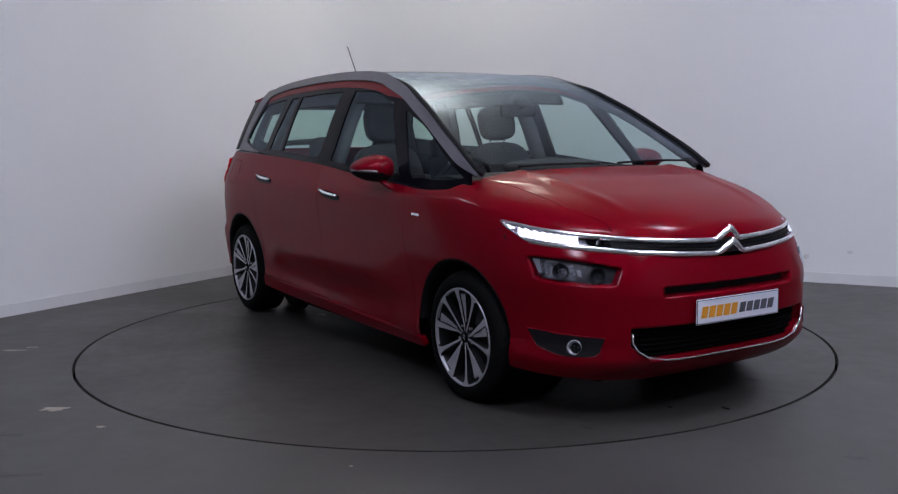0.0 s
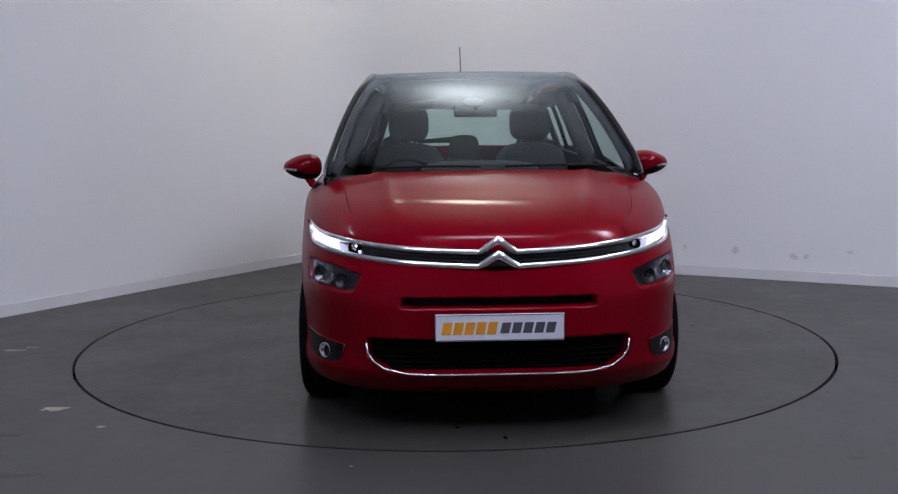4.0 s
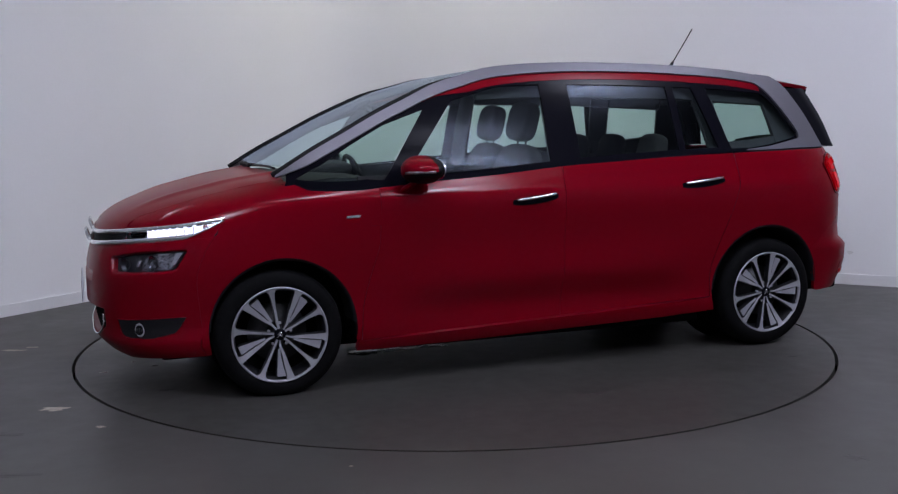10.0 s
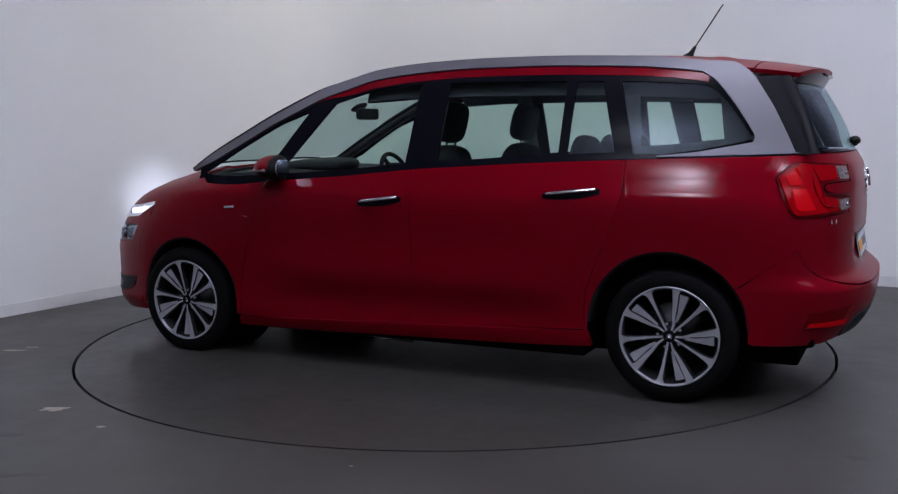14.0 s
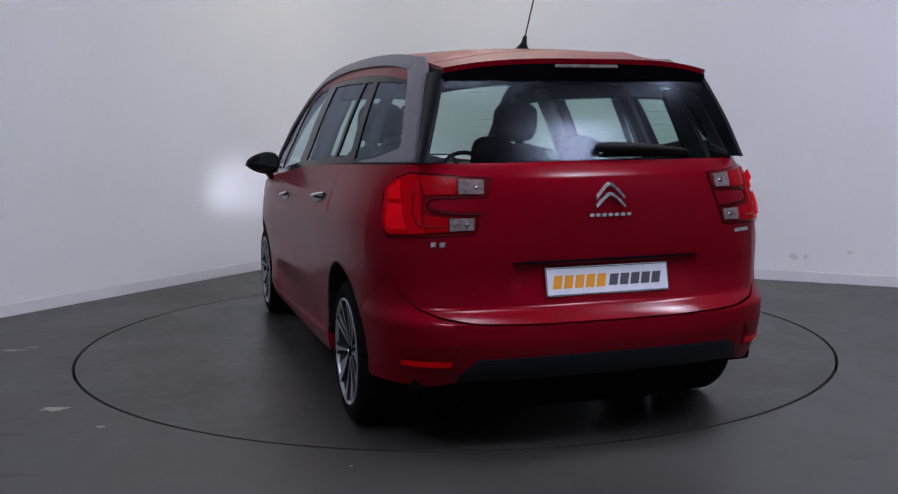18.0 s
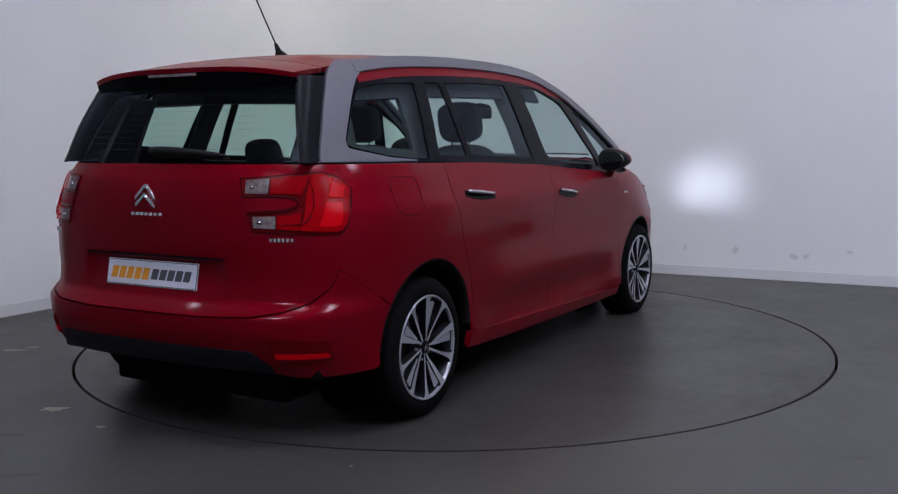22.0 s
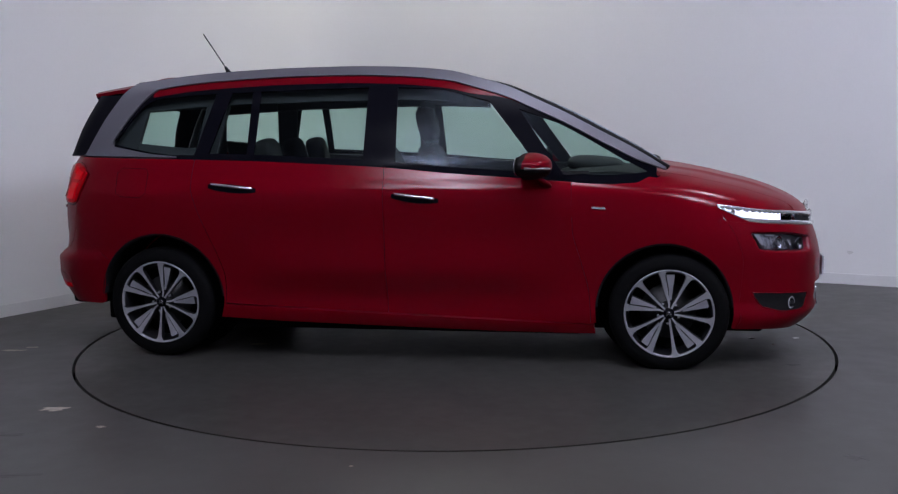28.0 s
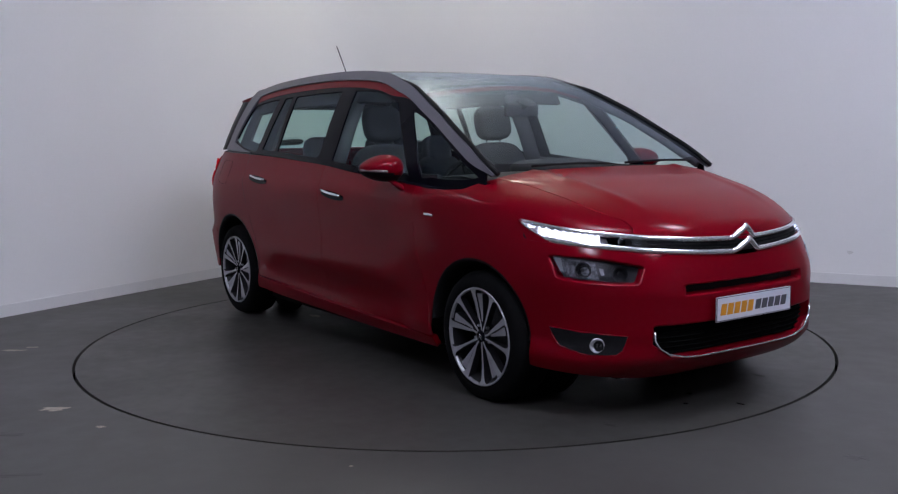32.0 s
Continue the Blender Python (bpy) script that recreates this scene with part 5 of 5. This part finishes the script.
def build_under():
    for A in (ARCH_F, ARCH_R):
        for s in (1, -1):
            o = arc(A, 2, 178, 30)
            rows = [[Vector((x, s * y, z)) for x, z in o] for y in (.84, .50)]
            part("arch_liner", hull(rows, 0, (0, 0, 5)), UNDER, car)
            o = arc(A, -16, 196, 34)
            rows = [[Vector((x, s * y, z)) for x, z in o] for y in (.70, .49)]
            part("arch_liner", hull(rows, 0, (0, 0, 5)), UNDER, car)
            bm = bmesh.new()
            cyl(bm, .36, .36, .02, Matrix.Translation((A[0], s * .50, A[1])) @ Matrix.Rotation(radians(90), 4, "X"), 32)
            part("arch_wall", bm, UNDER, car)
    # Last block is added to darken the gap under the rear bumper.
    for size, at, r in (((3.9, 1.0, .15), (.0, 0, .215), .02), ((1.95, 1.62, .07), (-.02, 0, .205), .01), ((.5, 1.2, .14), (1.85, 0, .30), .03), ((.4, 1.0, .12), (-1.9, 0, .42), .03), ((.22, 1.50, .16), (-1.93, 0, .36), .03)):
        part("underbody_panel", box(bmesh.new(), size, at, bevel=r), UNDER, car, "black underbody panel", smooth=False)
    # unseen blocks added to keep light out of the doors and bonnet
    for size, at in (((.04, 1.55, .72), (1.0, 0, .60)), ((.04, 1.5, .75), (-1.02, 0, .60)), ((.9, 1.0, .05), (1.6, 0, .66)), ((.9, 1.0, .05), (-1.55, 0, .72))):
        part("light_block", box(bmesh.new(), size, at), UNDER, car, smooth=False)
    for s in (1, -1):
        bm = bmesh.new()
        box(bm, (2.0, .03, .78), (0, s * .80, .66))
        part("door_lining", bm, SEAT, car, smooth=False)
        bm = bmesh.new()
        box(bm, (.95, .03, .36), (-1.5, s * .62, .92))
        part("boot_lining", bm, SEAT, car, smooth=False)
    # exhaust shield, pale
    bm = bmesh.new()
    box(bm, (.5, .05, .03), (.2, -.55, .185), Matrix.Rotation(radians(6), 4, "Z"), bevel=.01)
    part("heat_shield", bm, STEEL, car)


def pillow(size, at, m=None, p=.62):
    """A padded block with soft edges."""
    bm = bmesh.new()
    bmesh.ops.create_uvsphere(bm, u_segments=28, v_segments=18, radius=1)
    for v in bm.verts:
        v.co = Vector([math.copysign(abs(c) ** p, c) * w / 2 for c, w in zip(v.co, size)])
    bmesh.ops.transform(bm, matrix=Matrix.Translation(at) @ (m or Matrix()), verts=bm.verts[:])
    return bm


def seat(name, x, y, top, head, wide):
    """x: of the headrest; top: of the seat's back; head: the middle of the headrest."""
    lean = Matrix.Rotation(radians(-14), 4, "Y")
    e = new(name)
    e.parent = car
    tagged(e, "dark grey cloth seat with a headrest")
    part("seat_cushion", pillow((.52, wide, .18), (x + .36, y, .60)), SEAT, e)
    part("seat_back", pillow((.17, wide, .66), (x + .08, y, top - .32), lean, .55), SEAT, e)
    part("headrest", pillow((.12, wide * .54, .225), (x, y, head), lean, .58), SEAT, e)
    for k in (-.055, .055):
        part("headrest_post", tube(bmesh.new(), [(x + .015, y + k, top - .04), (x, y + k, head - .08)], .006, 6), CHROME, e, "chrome headrest post")


def build_cabin():
    seat("front_seat", -.09, .385, 1.185, 1.315, .48)
    seat("front_seat", -.22, -.385, 1.185, 1.315, .48)
    for y in (.48, 0, -.48):
        seat("rear_seat", -.88, y, 1.09, 1.125, .40)
    # dashboard
    rows = []
    for x, z in ((1.36, 1.04), (1.15, 1.06), (.95, 1.05), (.82, 1.02), (.76, .95), (.80, .70)):
        rows.append([Vector((x - .04 * (y / .75) ** 2, y, z - .015 * (y / .75) ** 2)) for y in [-.75 + .1 * i for i in range(16)]])
    part("dashboard", hull(rows, .02, (1.2, 0, .6)), SEAT, car, "dark dashboard")
    part("instrument_hood", pillow((.34, .62, .10), (1.02, 0, 1.058), Matrix.Rotation(radians(4), 4, "Y"), .7), SEAT, car, "low dark instrument hood")
    bm = bmesh.new()
    bmesh.ops.create_uvsphere(bm, u_segments=20, v_segments=12, radius=1)
    bmesh.ops.transform(bm, matrix=Matrix.Translation((.745, -.02, canopy_z(.745, 0) - .020)) @ Matrix.Rotation(radians(26), 4, "Y") @ Matrix.Diagonal((.055, .060, .016, 1)), verts=bm.verts[:])
    part("sensor_pod", bm, PLASTIC, car, "dark round sensor pod behind the windscreen")
    # steering wheel, right-hand drive
    bm = bmesh.new()
    m = Matrix.Translation((.68, -.385, .955)) @ Matrix.Rotation(radians(-68), 4, "Y")
    tube(bm, [m @ Vector((.18 * math.cos(t), .18 * math.sin(t), 0)) for t in (2 * math.pi * k / 32 for k in range(32))], .015, 8, closed=True)
    for t in (0, 2.1, 4.2):
        tube(bm, [m @ Vector((.02, 0, 0)), m @ Vector((.17 * math.cos(t + .5), .17 * math.sin(t + .5), 0))], .016, 8)
    part("steering_wheel", bm, PLASTIC, car, "black steering wheel")
    bm = bmesh.new()
    box(bm, (.03, .24, .070), (.675, .0, 1.378), bevel=.015)
    tube(bm, [(.685, 0, 1.39), (.72, 0, 1.41), (.74, 0, canopy_z(.74, 0) - .02)], [.012, .016, .03], 8)
    part("interior_mirror", bm, PLASTIC, car, "interior mirror")
    bm = bmesh.new()
    box(bm, (1.9, 1.5, .05), (-.1, 0, .42))
    box(bm, (.9, 1.2, .05), (-1.5, 0, .76))
    part("cabin_floor", bm, SEAT, car, smooth=False)
    # inner A pillars
    for s in (1, -1):
        bm = bmesh.new()
        tube(bm, [Vector((x, s * (cabin_y(x, RAIL(x)) - .010), canopy_z(x, cabin_y(x, RAIL(x)) - .010) + .008 - .024 * step(-x, -.75, -.2))) for x in [1.415 - .05 * k for k in range(29)]], .013, 8)
        part("windscreen_seal", bm, PLASTIC, car, "black windscreen edge seal")
        bm = bmesh.new()
        tube(bm, [Vector((x, s * (cabin_y(x, RAIL(x)) - .035), RAIL(x) - .035)) for x in (1.34, 1.1, .9, .7, .5, .3, 0, -.4, -.8, -1.2, -1.5)], .022, 8)
        part("roof_frame", bm, TRIM, car)
        bit = lambda nm, t, b: part(nm, patch(cabin_point, t, b, 20, 6, s, rim=.02, off=-.055), TRIM, car, "dark grey inner trim")
        bit("header_trim", [(.30, 1.53), (0, 1.56), (-.5, 1.56), (-1.0, 1.55), (-1.6, 1.52)], [(.30, 1.455), (0, 1.47), (-.5, 1.468), (-1.0, 1.458), (-1.6, 1.425)])
        bit("boot_trim", [(-1.06, 1.50), (-1.20, 1.50)], [(-1.14, 1.0), (-1.27, 1.0)])
        bit("boot_trim", [(-1.58, 1.46), (-1.74, 1.46)], [(-1.66, 1.0), (-1.93, 1.0)])
        bit("boot_trim", [(-1.14, 1.20), (-1.40, 1.215), (-1.62, 1.235)], [(-1.14, 1.0), (-1.40, 1.0), (-1.62, 1.0)])
        bit("door_trim", [(1.2, 1.035), (.6, 1.06), (0, 1.10), (-.9, 1.14), (-1.15, 1.155)], [(1.2, .99), (.6, .95), (0, .95), (-.9, .95), (-1.15, .95)])
        bm = bmesh.new()
        tube(bm, [Vector((x, s * (cabin_y(x, z) - .085), z)) for x, z in ((-.14, 1.5), (-.13, 1.3), (-.125, 1.05))], .05, 8)
        part("pillar_lining", bm, LINING, car)


build_front()
build_top()
build_rear()
number_plate("front_plate", (2.303, 0, .484), 0, 0)
number_plate("rear_plate", (-2.178, 0, .692), 180, -11)
for s in (1, -1):
    build_wheel(*WHEEL_F, s, 28 if s > 0 else 62.5)
    build_wheel(*WHEEL_R, s, 44 if s > 0 else 50)
build_under()
build_cabin()

# ---- the turntable ----
bm = bmesh.new()
cyl(bm, RING - .017, RING - .017, .05, Matrix.Translation((0, 0, -.025)), 192)
table = empty("turntable", "round grey painted turntable flush with the floor", "turntable")
part("deck", bm, DISC, table)
for k, (r, a, w, h) in enumerate(((1.55, 96, .07, .03), (1.9, 20, .06, .03), (2.0, 140, .05, .02))):
    splat("paint_scuff", (r * math.cos(radians(a)), r * math.sin(radians(a))), (w, h), 40 + k, STAIN, "dark oil stain", table, z=.001)
splat("paint_scuff", (-0.976 - PIVOT[0], -0.500 - PIVOT[1]), (.07, .04), 61, SCUFF, "pale worn paint patch", table, z=.001)
splat("paint_scuff", (2.085 - PIVOT[0], -0.675 - PIVOT[1]), (.05, .025), 62, STAIN, "dark oil stain", table, z=.001)
# a long bare strip under the car, and specks before its nose
for k, (x, y, w, h) in enumerate(((.42, .09, .22, .10), (.62, .10, .22, .09), (.80, .11, .14, .10), (1.955, -.02, .022, .014), (2.065, -.167, .018, .012), (2.218, .026, .03, .012))):
    splat("paint_scuff", (x - PIVOT[0], y - PIVOT[1]), (w, h), 90 + k, BARE, "shiny bare metal strip in the floor", table, z=.0015)


def motions():
    rows_car, rows_table = [], []
    for t, a in TURN:
        spin = Matrix.Rotation(radians(a), 4, "Z")
        rows_car.append((t, spin @ Matrix.Translation((-PIVOT[0], -PIVOT[1], 0))))
        rows_table.append((t, spin))
    walk(car, rows_car)
    walk(table, rows_table)


motions()
